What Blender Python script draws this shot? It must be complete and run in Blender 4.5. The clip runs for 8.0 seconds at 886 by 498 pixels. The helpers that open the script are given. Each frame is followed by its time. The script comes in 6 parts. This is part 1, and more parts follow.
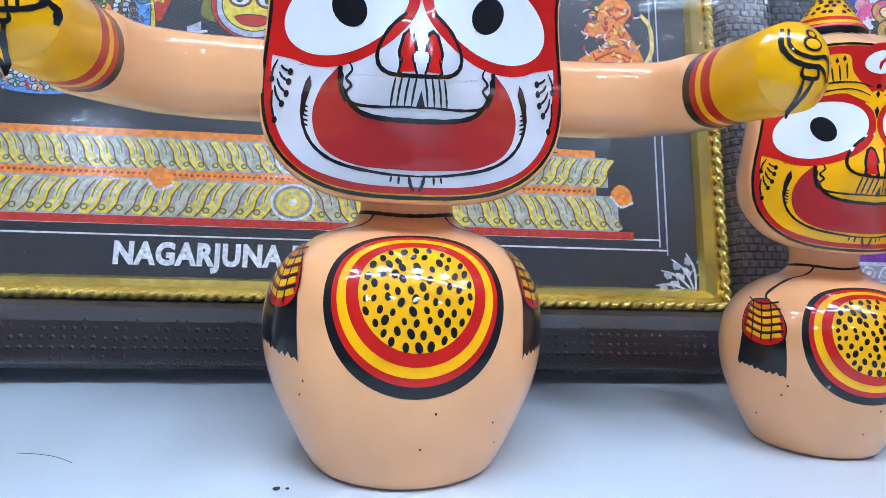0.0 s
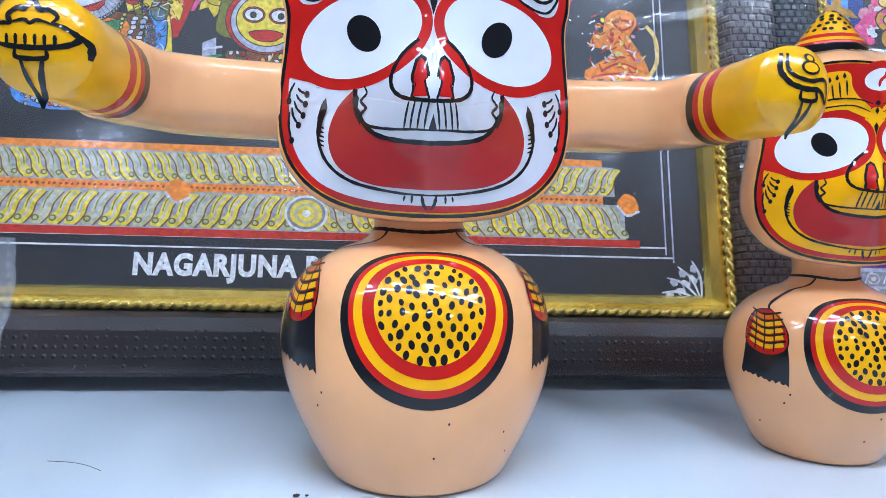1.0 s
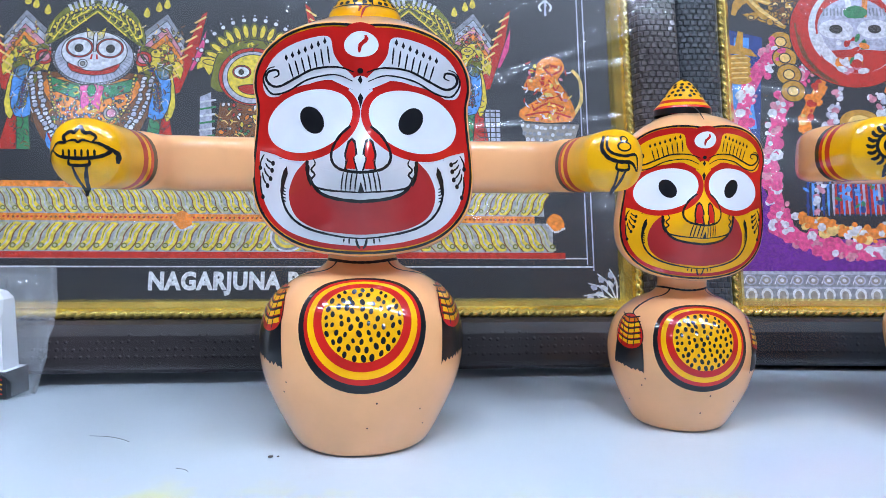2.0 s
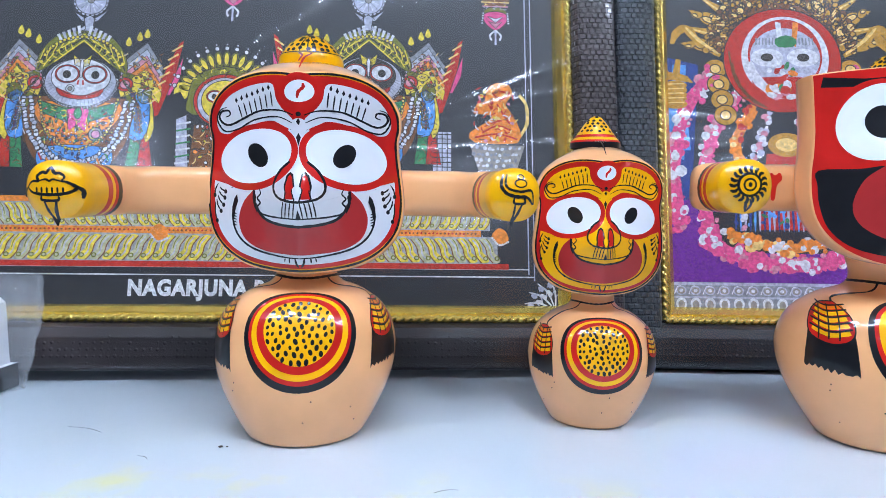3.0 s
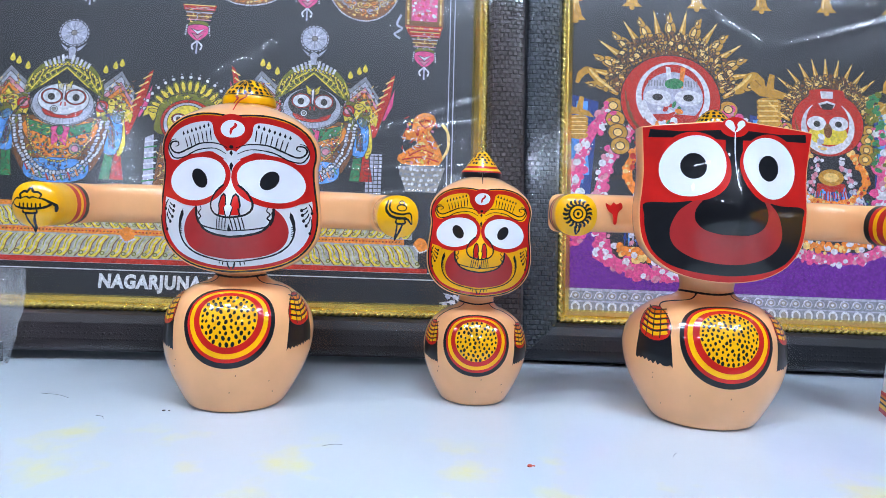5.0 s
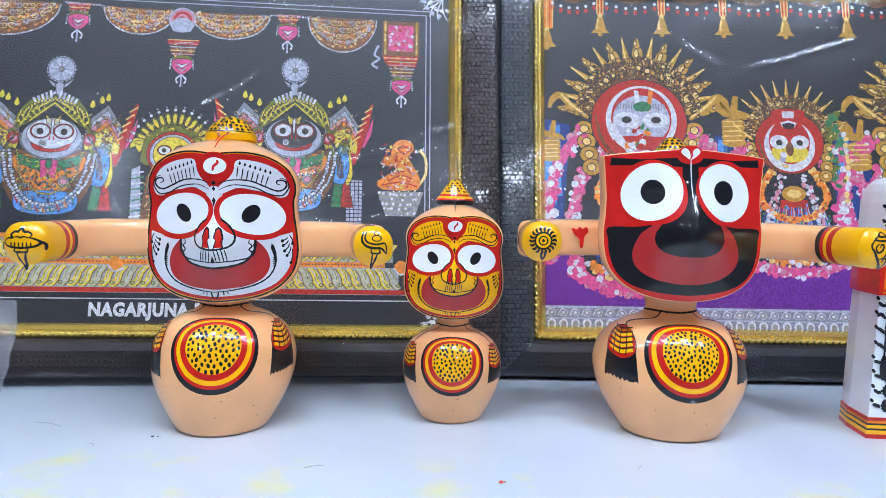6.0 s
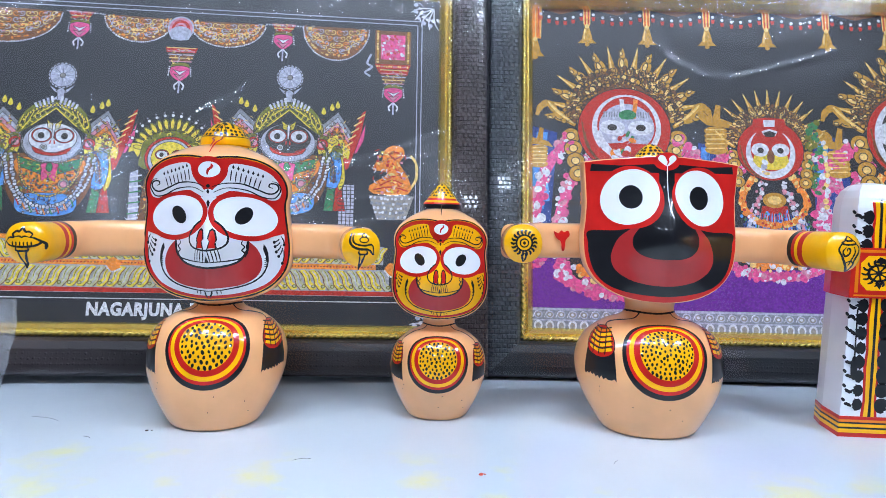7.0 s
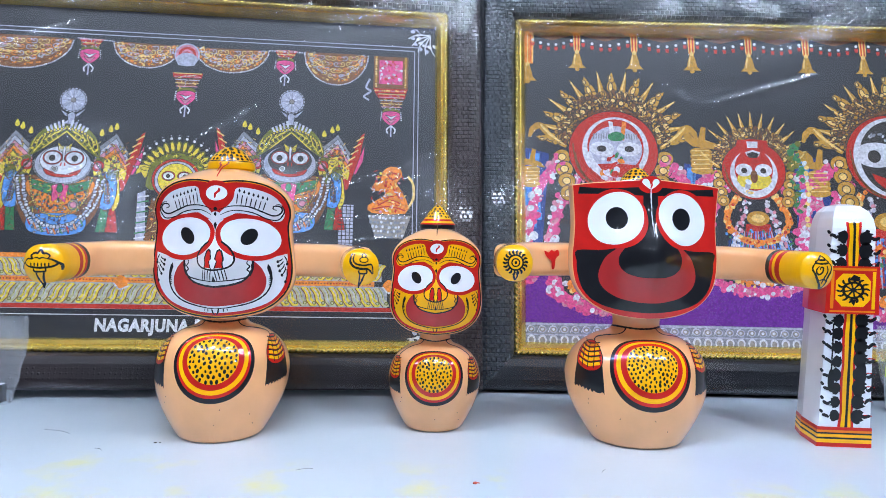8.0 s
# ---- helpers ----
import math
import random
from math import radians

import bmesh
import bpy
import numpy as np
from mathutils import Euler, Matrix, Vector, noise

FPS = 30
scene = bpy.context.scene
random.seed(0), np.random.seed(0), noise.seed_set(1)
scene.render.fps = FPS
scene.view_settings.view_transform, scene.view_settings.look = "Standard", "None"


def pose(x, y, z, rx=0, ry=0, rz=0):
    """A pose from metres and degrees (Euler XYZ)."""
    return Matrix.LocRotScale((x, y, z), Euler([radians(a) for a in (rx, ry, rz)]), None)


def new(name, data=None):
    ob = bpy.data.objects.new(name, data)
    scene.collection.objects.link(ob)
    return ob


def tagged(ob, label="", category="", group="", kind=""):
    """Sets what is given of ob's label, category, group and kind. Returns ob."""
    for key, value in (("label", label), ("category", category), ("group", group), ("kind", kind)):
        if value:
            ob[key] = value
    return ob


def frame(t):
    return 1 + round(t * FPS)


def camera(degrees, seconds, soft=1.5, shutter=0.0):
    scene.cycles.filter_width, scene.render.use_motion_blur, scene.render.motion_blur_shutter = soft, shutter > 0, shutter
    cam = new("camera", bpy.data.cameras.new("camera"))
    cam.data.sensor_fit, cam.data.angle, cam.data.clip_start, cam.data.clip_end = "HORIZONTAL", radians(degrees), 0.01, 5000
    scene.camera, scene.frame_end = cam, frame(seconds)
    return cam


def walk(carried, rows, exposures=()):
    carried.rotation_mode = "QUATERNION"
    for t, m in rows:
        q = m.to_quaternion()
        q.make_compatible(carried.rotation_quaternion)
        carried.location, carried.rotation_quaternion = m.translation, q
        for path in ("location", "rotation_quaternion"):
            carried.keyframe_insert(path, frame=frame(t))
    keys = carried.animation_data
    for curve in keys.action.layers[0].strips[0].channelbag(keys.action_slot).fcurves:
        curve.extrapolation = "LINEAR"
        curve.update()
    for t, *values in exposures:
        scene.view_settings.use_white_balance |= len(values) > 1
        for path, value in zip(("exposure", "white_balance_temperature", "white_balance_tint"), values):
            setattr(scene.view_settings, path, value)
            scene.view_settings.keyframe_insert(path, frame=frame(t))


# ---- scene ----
cam = camera(70.9, 8.0, soft=0.35)
# seconds, x, y, z, yaw, pitch, lean
ROWS = [
    (0, 0.0264, 0.0239, 0.1219, 2.470, -3.131, -1.731),
    (0.5, 0.0271, 0.0225, 0.1233, 2.926, -3.081, -1.607),
    (1, 0.0246, 0.0133, 0.1300, 3.144, -3.184, -1.405),
    (1.5, 0.0485, -0.0430, 0.1479, 3.927, -3.445, -0.471),
    (1.7, 0.0624, -0.0631, 0.1516, 3.980, -3.722, -0.186),
    (2.8, 0.1276, -0.1328, 0.1839, 4.608, -4.810, -0.699),
    (3, 0.1419, -0.1401, 0.1842, 4.699, -4.788, -0.678),
    (3.5, 0.1850, -0.1636, 0.1931, 4.635, -4.742, -0.803),
    (4, 0.2106, -0.1895, 0.2039, 4.416, -4.673, -1.206),
    (4.5, 0.2250, -0.2255, 0.2065, 4.131, -4.640, -1.984),
    (4.7, 0.2280, -0.2357, 0.2024, 4.144, -4.888, -2.401),
    (6, 0.2517, -0.2736, 0.2234, 3.398, -3.918, -1.062),
    (6.5, 0.2600, -0.2831, 0.2258, 3.414, -3.554, -1.330),
    (7, 0.2665, -0.2954, 0.2207, 3.340, -3.329, -1.366),
    (7.5, 0.2652, -0.3184, 0.2232, 3.335, -2.595, -1.551),
    (8, 0.2699, -0.3267, 0.2295, 3.124, -2.189, -1.260),
]
walk(cam, [(t, pose(x, y, z, 90 + pitch, 0, yaw) @ pose(0, 0, 0, 0, 0, -lean)) for t, x, y, z, yaw, pitch, lean in ROWS],
     exposures=[(0, 0.10, 6150, 10), (1.7, 0.08, 6300, 10), (3.0, 0.07, 6500, 10), (8.0, 0.10, 6600, 10)])

# ---- light: a bright shop interior with cool LED panels under the ceiling ----
world = bpy.data.worlds.new("world")
scene.world = world
world.use_nodes = True
world.node_tree.nodes["Background"].inputs[0].default_value = (0.75, 0.86, 1.0, 1)
world.node_tree.nodes["Background"].inputs[1].default_value = 0.12
scene.view_settings.exposure = 0.0
CEILING = 2.05          # above the table top
PANELS = [(-1.05 + 0.72 * i, -0.42) for i in range(5)] + [(-1.3 + 1.2 * i, -2.9) for i in range(4)]
BATTENS = [(-0.95, -0.76), (0.35, -0.76), (1.65, -0.76)]


# ---- materials ----
def material(name, colour, rough=0.4, metal=0.0, coat=0.0, bump=0.0, bump_scale=200.0, vary=0.06, vary_scale=12.0, spec=0.5):
    m = bpy.data.materials.new(name)
    m.use_nodes = True
    n, l = m.node_tree.nodes, m.node_tree.links
    b = n["Principled BSDF"]
    b.inputs["Roughness"].default_value = rough
    b.inputs["Metallic"].default_value = metal
    b.inputs["Coat Weight"].default_value = coat
    b.inputs["Coat Roughness"].default_value = 0.03
    b.inputs["Specular IOR Level"].default_value = spec
    co = n.new("ShaderNodeTexCoord")
    big = n.new("ShaderNodeTexNoise")
    big.inputs["Scale"].default_value = vary_scale
    big.inputs["Detail"].default_value = 6
    l.new(co.outputs["Object"], big.inputs["Vector"])
    ramp = n.new("ShaderNodeMapRange")
    ramp.inputs[1].default_value, ramp.inputs[2].default_value = 0.3, 0.7
    ramp.inputs[3].default_value, ramp.inputs[4].default_value = 1 - vary, 1 + vary
    l.new(big.outputs["Fac"], ramp.inputs[0])
    mul = n.new("ShaderNodeVectorMath")
    mul.operation = "SCALE"
    mul.inputs[0].default_value = colour
    l.new(ramp.outputs[0], mul.inputs["Scale"])
    l.new(mul.outputs[0], b.inputs["Base Color"])
    if bump:
        fine = n.new("ShaderNodeTexNoise")
        fine.inputs["Scale"].default_value = bump_scale
        fine.inputs["Detail"].default_value = 3
        l.new(co.outputs["Object"], fine.inputs["Vector"])
        bp = n.new("ShaderNodeBump")
        bp.inputs["Strength"].default_value = bump
        bp.inputs["Distance"].default_value = 0.002
        l.new(fine.outputs["Fac"], bp.inputs["Height"])
        l.new(bp.outputs[0], b.inputs["Normal"])
        l.new(bp.outputs[0], b.inputs["Coat Normal"])
    return m


def enamel(name, colour, vary=0.07):
    return material(name, colour, rough=0.30, coat=0.9, bump=0.16, bump_scale=52, vary=vary, vary_scale=35, spec=0.15)


PEACH = enamel("peach_enamel", (0.90, 0.44, 0.19), 0.05)
RED = enamel("red_enamel", (0.58, 0.014, 0.010), 0.14)
YELLOW = enamel("yellow_enamel", (0.98, 0.46, 0.003), 0.08)
ORANGE = enamel("orange_enamel", (0.80, 0.20, 0.006), 0.10)
WHITE = enamel("white_enamel", (0.84, 0.85, 0.88), 0.03)
BLACK = enamel("black_enamel", (0.010, 0.010, 0.012), 0.2)
PEARL = enamel("pearl_grey_enamel", (0.72, 0.71, 0.74), 0.05)
LIP = enamel("dull_red_enamel", (0.42, 0.026, 0.026), 0.08)
PAINTS = [PEACH, RED, YELLOW, ORANGE, WHITE, BLACK, PEARL, LIP]
P_, R_, Y_, O_, W_, K_, G_, L_ = range(8)

WALL = material("painted_wall", (0.22, 0.23, 0.25), 0.8, bump=0.1, vary=0.05, vary_scale=2)
DARK_WALL = material("dark_wall", (0.02, 0.02, 0.024), 0.7, vary=0.2, vary_scale=3)
CEIL = material("ceiling_paint", (0.60, 0.61, 0.63), 0.85, vary=0.03)
FLOOR = material("floor_tile", (0.32, 0.31, 0.30), 0.35, vary=0.1)
GOLD = material("gold_leaf", (0.92, 0.69, 0.17), 0.27, 0.9, vary=0.18, vary_scale=50, bump=0.08)


def table_material():
    m = material("white_laminate", (0.55, 0.615, 0.65), 0.20, coat=0.6, bump=0.02, bump_scale=90, vary=0.04, vary_scale=5)
    n, l = m.node_tree.nodes, m.node_tree.links
    b = n["Principled BSDF"]
    source = b.inputs["Base Color"].links[0].from_socket
    co = n.new("ShaderNodeTexCoord")
    spots = n.new("ShaderNodeTexNoise")
    spots.inputs["Scale"].default_value = 16
    spots.inputs["Detail"].default_value = 8
    l.new(co.outputs["Object"], spots.inputs["Vector"])
    where = n.new("ShaderNodeSeparateXYZ")
    l.new(co.outputs["Object"], where.inputs[0])
    band = n.new("ShaderNodeMapRange")          # yellow turmeric smears lie along the front of the shelf
    band.interpolation_type = "SMOOTHSTEP"
    band.inputs[1].default_value, band.inputs[2].default_value = 0.275, 0.225
    l.new(where.outputs["Y"], band.inputs[0])
    cut = n.new("ShaderNodeMapRange")
    cut.inputs[1].default_value, cut.inputs[2].default_value, cut.inputs[4].default_value = 0.53, 0.68, 0.6
    l.new(spots.outputs["Fac"], cut.inputs[0])
    both = n.new("ShaderNodeMath")
    both.operation = "MULTIPLY"
    l.new(band.outputs[0], both.inputs[0])
    l.new(cut.outputs[0], both.inputs[1])
    mix = n.new("ShaderNodeMix")
    mix.data_type = "RGBA"
    l.new(both.outputs[0], mix.inputs["Factor"])
    l.new(source, mix.inputs["A"])
    mix.inputs["B"].default_value = (0.72, 0.70, 0.22, 1)
    l.new(mix.outputs["Result"], b.inputs["Base Color"])
    return m


TABLE = table_material()


def weave(name, colour, scale):
    """Embossed basket-weave foil of the mouldings."""
    m = material(name, colour, 0.30, coat=0.5, vary=0.35, vary_scale=9)
    n, l = m.node_tree.nodes, m.node_tree.links
    b = n["Principled BSDF"]
    co = n.new("ShaderNodeTexCoord")
    turn = n.new("ShaderNodeMapping")
    turn.inputs["Rotation"].default_value = (radians(90), 0, 0)
    l.new(co.outputs["Object"], turn.inputs["Vector"])
    br = n.new("ShaderNodeTexBrick")
    br.inputs["Scale"].default_value = scale
    br.inputs["Mortar Size"].default_value = 0.13
    br.inputs["Mortar Smooth"].default_value = 0.9
    br.inputs["Brick Width"].default_value = 0.70
    br.inputs["Row Height"].default_value = 0.62
    l.new(turn.outputs[0], br.inputs["Vector"])
    bp = n.new("ShaderNodeBump")
    bp.invert = True
    bp.inputs["Strength"].default_value = 1.0
    bp.inputs["Distance"].default_value = 0.0035
    l.new(br.outputs["Fac"], bp.inputs["Height"])
    l.new(bp.outputs[0], b.inputs["Normal"])
    l.new(bp.outputs[0], b.inputs["Coat Normal"])
    return m


# base colours lifted, black towards blue-grey, to paint in the foil's reflections
WEAVE_BROWN = weave("brown_weave_sheen_foil", (0.075, 0.055, 0.055), 100)
WEAVE_BLACK = weave("black_weave_sheen_foil", (0.058, 0.066, 0.076), 100)


def stippled(name, colour):
    """Dark foil with rows of tiny raised dots."""
    m = material(name, colour, 0.42, coat=0.12, vary=0.5, vary_scale=11)
    n, l = m.node_tree.nodes, m.node_tree.links
    b = n["Principled BSDF"]
    co = n.new("ShaderNodeTexCoord")
    v = n.new("ShaderNodeTexVoronoi")
    v.inputs["Scale"].default_value = 150
    v.inputs["Randomness"].default_value = 0.15
    l.new(co.outputs["Object"], v.inputs["Vector"])
    r = n.new("ShaderNodeMapRange")
    r.inputs[1].default_value, r.inputs[2].default_value = 0.16, 0.30
    l.new(v.outputs["Distance"], r.inputs[0])
    bp = n.new("ShaderNodeBump")
    bp.invert = True
    bp.inputs["Strength"].default_value = 0.7
    bp.inputs["Distance"].default_value = 0.001
    l.new(r.outputs[0], bp.inputs["Height"])
    l.new(bp.outputs[0], b.inputs["Normal"])
    l.new(bp.outputs[0], b.inputs["Coat Normal"])
    return m


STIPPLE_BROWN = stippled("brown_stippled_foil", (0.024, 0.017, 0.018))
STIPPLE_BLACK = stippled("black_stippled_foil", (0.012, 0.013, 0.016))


# ---- mesh helpers ----
class Shape:
    """Collects vertices, faces and the paint of each face for one mesh."""

    def __init__(self):
        self.v, self.f, self.m = [], [], []

    def add(self, verts, faces, mat):
        n = len(self.v)
        self.v += [tuple(p) for p in verts]
        self.f += [tuple(i + n for i in q) for q in faces]
        self.m += [mat] * len(faces)

    def loft(self, rings, mats, cap_start=False, cap_end=False, closed=True):
        k = len(rings[0])
        n = len(self.v)
        for ring in rings:
            self.v += [tuple(p) for p in ring]
        for i in range(len(rings) - 1):
            mat = mats[i] if isinstance(mats, (list, tuple)) else mats
            for j in range(k if closed else k - 1):
                a, b = n + i * k + j, n + i * k + (j + 1) % k
                self.f.append((a, b, b + k, a + k))
                self.m.append(mat)
        first = mats[0] if isinstance(mats, (list, tuple)) else mats
        last = mats[-1] if isinstance(mats, (list, tuple)) else mats
        if cap_start:
            self.f.append(tuple(n + j for j in range(k - 1, -1, -1)))
            self.m.append(first)
        if cap_end:
            self.f.append(tuple(n + (len(rings) - 1) * k + j for j in range(k)))
            self.m.append(last)

    def box(self, x0, x1, y0, y1, z0, z1, mat=0):
        v = [(x, y, z) for z in (z0, z1) for y in (y0, y1) for x in (x0, x1)]
        self.add(v, [(0, 2, 3, 1), (4, 5, 7, 6), (0, 1, 5, 4), (2, 6, 7, 3), (0, 4, 6, 2), (1, 3, 7, 5)], mat)

    def mesh(self, name, materials, smooth=True):
        me = bpy.data.meshes.new(name)
        me.from_pydata(self.v, [], self.f)
        for m in materials:
            me.materials.append(m)
        me.polygons.foreach_set("material_index", self.m)
        me.polygons.foreach_set("use_smooth", [smooth] * len(me.polygons))
        me.update()
        return me


def part(name, shape, materials, parent, label="", smooth=True):
    ob = new(name, shape.mesh(name, materials, smooth))
    ob.parent = parent
    return tagged(ob, label)


def spline(pts, per=6, closed=False):
    """A smooth line through 2D points."""
    n = len(pts)
    out = []
    for i in range(n if closed else n - 1):
        a, b, c, d = (pts[j % n] if closed else pts[min(max(j, 0), n - 1)] for j in (i - 1, i, i + 1, i + 2))
        for k in range(per):
            t = k / per
            out.append(tuple(0.5 * (2 * b[q] + (c[q] - a[q]) * t + (2 * a[q] - 5 * b[q] + 4 * c[q] - d[q]) * t * t + (3 * b[q] - a[q] - 3 * c[q] + d[q]) * t ** 3) for q in (0, 1)))
    if not closed:
        out.append(tuple(pts[-1]))
    return out


def oval(cx, cy, a, b, turn=0.0, n=40):
    c, s = math.cos(radians(turn)), math.sin(radians(turn))
    return [(cx + a * math.cos(t) * c - b * math.sin(t) * s, cy + a * math.cos(t) * s + b * math.sin(t) * c) for t in (2 * math.pi * i / n for i in range(n))]


class Brush:
    """Lays coats of paint on a surface given by place(a, b, lift)."""

    def __init__(self, shape, place, coat=0.00012):
        self.s, self.place, self.coat = shape, place, coat

    def fill(self, outline, mat, layer, rings=8, centre=None):
        cx = sum(p[0] for p in outline) / len(outline) if centre is None else centre[0]
        cy = sum(p[1] for p in outline) / len(outline) if centre is None else centre[1]
        lift, k = self.coat * layer, len(outline)
        v = [self.place(cx, cy, lift)]
        for r in range(1, rings + 1):
            v += [self.place(cx + (p[0] - cx) * r / rings, cy + (p[1] - cy) * r / rings, lift) for p in outline]
        f = [(0, 1 + j, 1 + (j + 1) % k) for j in range(k)]
        for r in range(rings - 1):
            f += [(1 + r * k + j, 1 + (r + 1) * k + j, 1 + (r + 1) * k + (j + 1) % k, 1 + r * k + (j + 1) % k) for j in range(k)]
        self.s.add(v, f, mat)

    def line(self, pts, width, mat, layer, per=5, taper=True):
        pts = spline(pts, per) if len(pts) > 2 else [tuple(pts[0][q] + (pts[1][q] - pts[0][q]) * i / 4 for q in (0, 1)) for i in range(5)]
        v, n = [], len(pts)
        for i, p in enumerate(pts):
            a, b = pts[max(i - 1, 0)], pts[min(i + 1, n - 1)]
            d = math.hypot(b[0] - a[0], b[1] - a[1]) or 1
            nx, ny = -(b[1] - a[1]) / d, (b[0] - a[0]) / d
            w = width / 2 * ((0.45 + 0.55 * min(1, 4 * i / n, 4 * (n - 1 - i) / n)) if taper else 1) * (1 + 0.12 * math.sin(2.1 * i + width))
            v += [self.place(p[0] + nx * w * k, p[1] + ny * w * k, self.coat * layer) for k in (-1, 0, 1)]
        f = [(3 * i + k, 3 * i + 3 + k, 3 * i + 4 + k, 3 * i + 1 + k) for i in range(n - 1) for k in (0, 1)]
        self.s.add(v, f, mat)

    def between(self, one, two, mat, layer, across=6, per=5):
        one, two = spline(one, per), spline(two, per)
        n = min(len(one), len(two))
        pick = lambda p, i: p[round(i * (len(p) - 1) / (n - 1))]
        v = []
        for i in range(n):
            a, b = pick(one, i), pick(two, i)
            v += [self.place(a[0] + (b[0] - a[0]) * k / across, a[1] + (b[1] - a[1]) * k / across, self.coat * layer) for k in range(across + 1)]
        f = [(i * (across + 1) + k, (i + 1) * (across + 1) + k, (i + 1) * (across + 1) + k + 1, i * (across + 1) + k + 1) for i in range(n - 1) for k in range(across)]
        self.s.add(v, f, mat)

    def dot(self, x, y, a, b, mat, layer, turn=0.0):
        self.fill(oval(x, y, a, b, turn, 12), mat, layer, 2)


# ---- setting ----
def slab(name, x0, x1, y0, y1, z0, z1, mat, label, category, parent=None):
    s = Shape()
    s.box(x0, x1, y0, y1, z0, z1)
    ob = new(name, s.mesh(name, [mat], False))
    return tagged(ob, label, category, kind="structure")


slab("floor", -4, 4.5, -5, 1.3, -0.85, -0.80, FLOOR, "grey tiled shop floor", "floor")
slab("ceiling", -4, 4.5, -5, 1.3, CEILING, CEILING + 0.05, CEIL, "white painted shop ceiling", "ceiling")
slab("wall_back", -4, 4.5, 1.2, 1.3, -0.8, CEILING, DARK_WALL, "dark wall behind the framed prints", "wall")
slab("wall_front", -4, 4.5, -5.0, -4.9, -0.8, CEILING, WALL, "pale painted shop wall", "wall")
slab("wall_west", -4.1, -4, -5, 1.3, -0.8, CEILING, WALL, "pale painted shop wall", "wall")
slab("wall_east", 4.5, 4.6, -5, 1.3, -0.8, CEILING, WALL, "pale painted shop wall", "wall")

counter = new("counter")
tagged(counter, "long white laminate display counter with faint yellow smears", "counter")
s = Shape()
s.box(-1.9, 2.4, -0.25, 1.15, -0.03, 0)
part("countertop", s, [TABLE], counter, smooth=False)
s = Shape()
s.box(-1.85, 2.35, -0.2, 1.1, -0.8, -0.03)
part("cabinet_body", s, [WALL], counter, smooth=False)


def panel_light(x, y, a, b, label):
    """A glowing diffuser of half-sizes a and b in a thin white frame."""
    lamp = new("ceiling_light")
    tagged(lamp, label, "light", "ceiling lights")
    lamp.location = (x, y, CEILING)
    s = Shape()
    for x0, x1, y0, y1 in ((-a - 0.015, a + 0.015, -b - 0.015, -b), (-a - 0.015, a + 0.015, b, b + 0.015), (-a - 0.015, -a, -b, b), (a, a + 0.015, -b, b)):
        s.box(x0, x1, y0, y1, -0.03, 0)
    part("frame", s, [CEIL], lamp, smooth=False)
    s = Shape()
    s.box(-a + 0.001, a - 0.001, -b + 0.001, b - 0.001, -0.022, -0.006)
    part("diffuser", s, [PANEL_GLOW], lamp, "glowing white diffuser", smooth=False)


PANEL_GLOW = bpy.data.materials.new("glowing_panel")
PANEL_GLOW.use_nodes = True
PANEL_GLOW.node_tree.nodes["Principled BSDF"].inputs["Emission Color"].default_value = (0.735, 0.88, 1.15, 1)
PANEL_GLOW.node_tree.nodes["Principled BSDF"].inputs["Emission Strength"].default_value = 70.0
for x, y in PANELS:
    panel_light(x, y, 0.11, 0.11, "square white LED panel light under the ceiling")
for x, y in BATTENS:
    panel_light(x, y, 0.58, 0.035, "long slim white LED batten under the ceiling")


# ---- painted wooden idols ----
IDOL_A, IDOL_B, IDOL_C = (-0.004, 0.338), (0.2245, 0.381), (0.445, 0.370)
FACE_HALF = [(465, 6), (420, -4), (360, -12), (290, -10), (210, 12), (140, 62), (101, 130), (93, 200), (103, 262), (98, 340), (86, 430),
             (80, 510), (90, 590), (118, 650), (170, 704), (245, 744), (340, 764), (465, 770)]
SQUARE_HALF = [(465, 26), (400, 26), (300, 34), (180, 44), (104, 54), (90, 58), (92, 78), (98, 160), (104, 260), (100, 360), (94, 430),
               (98, 520), (116, 600), (160, 668), (230, 722), (330, 758), (465, 770)]


def mirror(p):
    return [(930 - x, y) for x, y in p]


def closed_face(half, per):
    return spline(half[:-1] + mirror(half)[::-1][:-1], per, True)


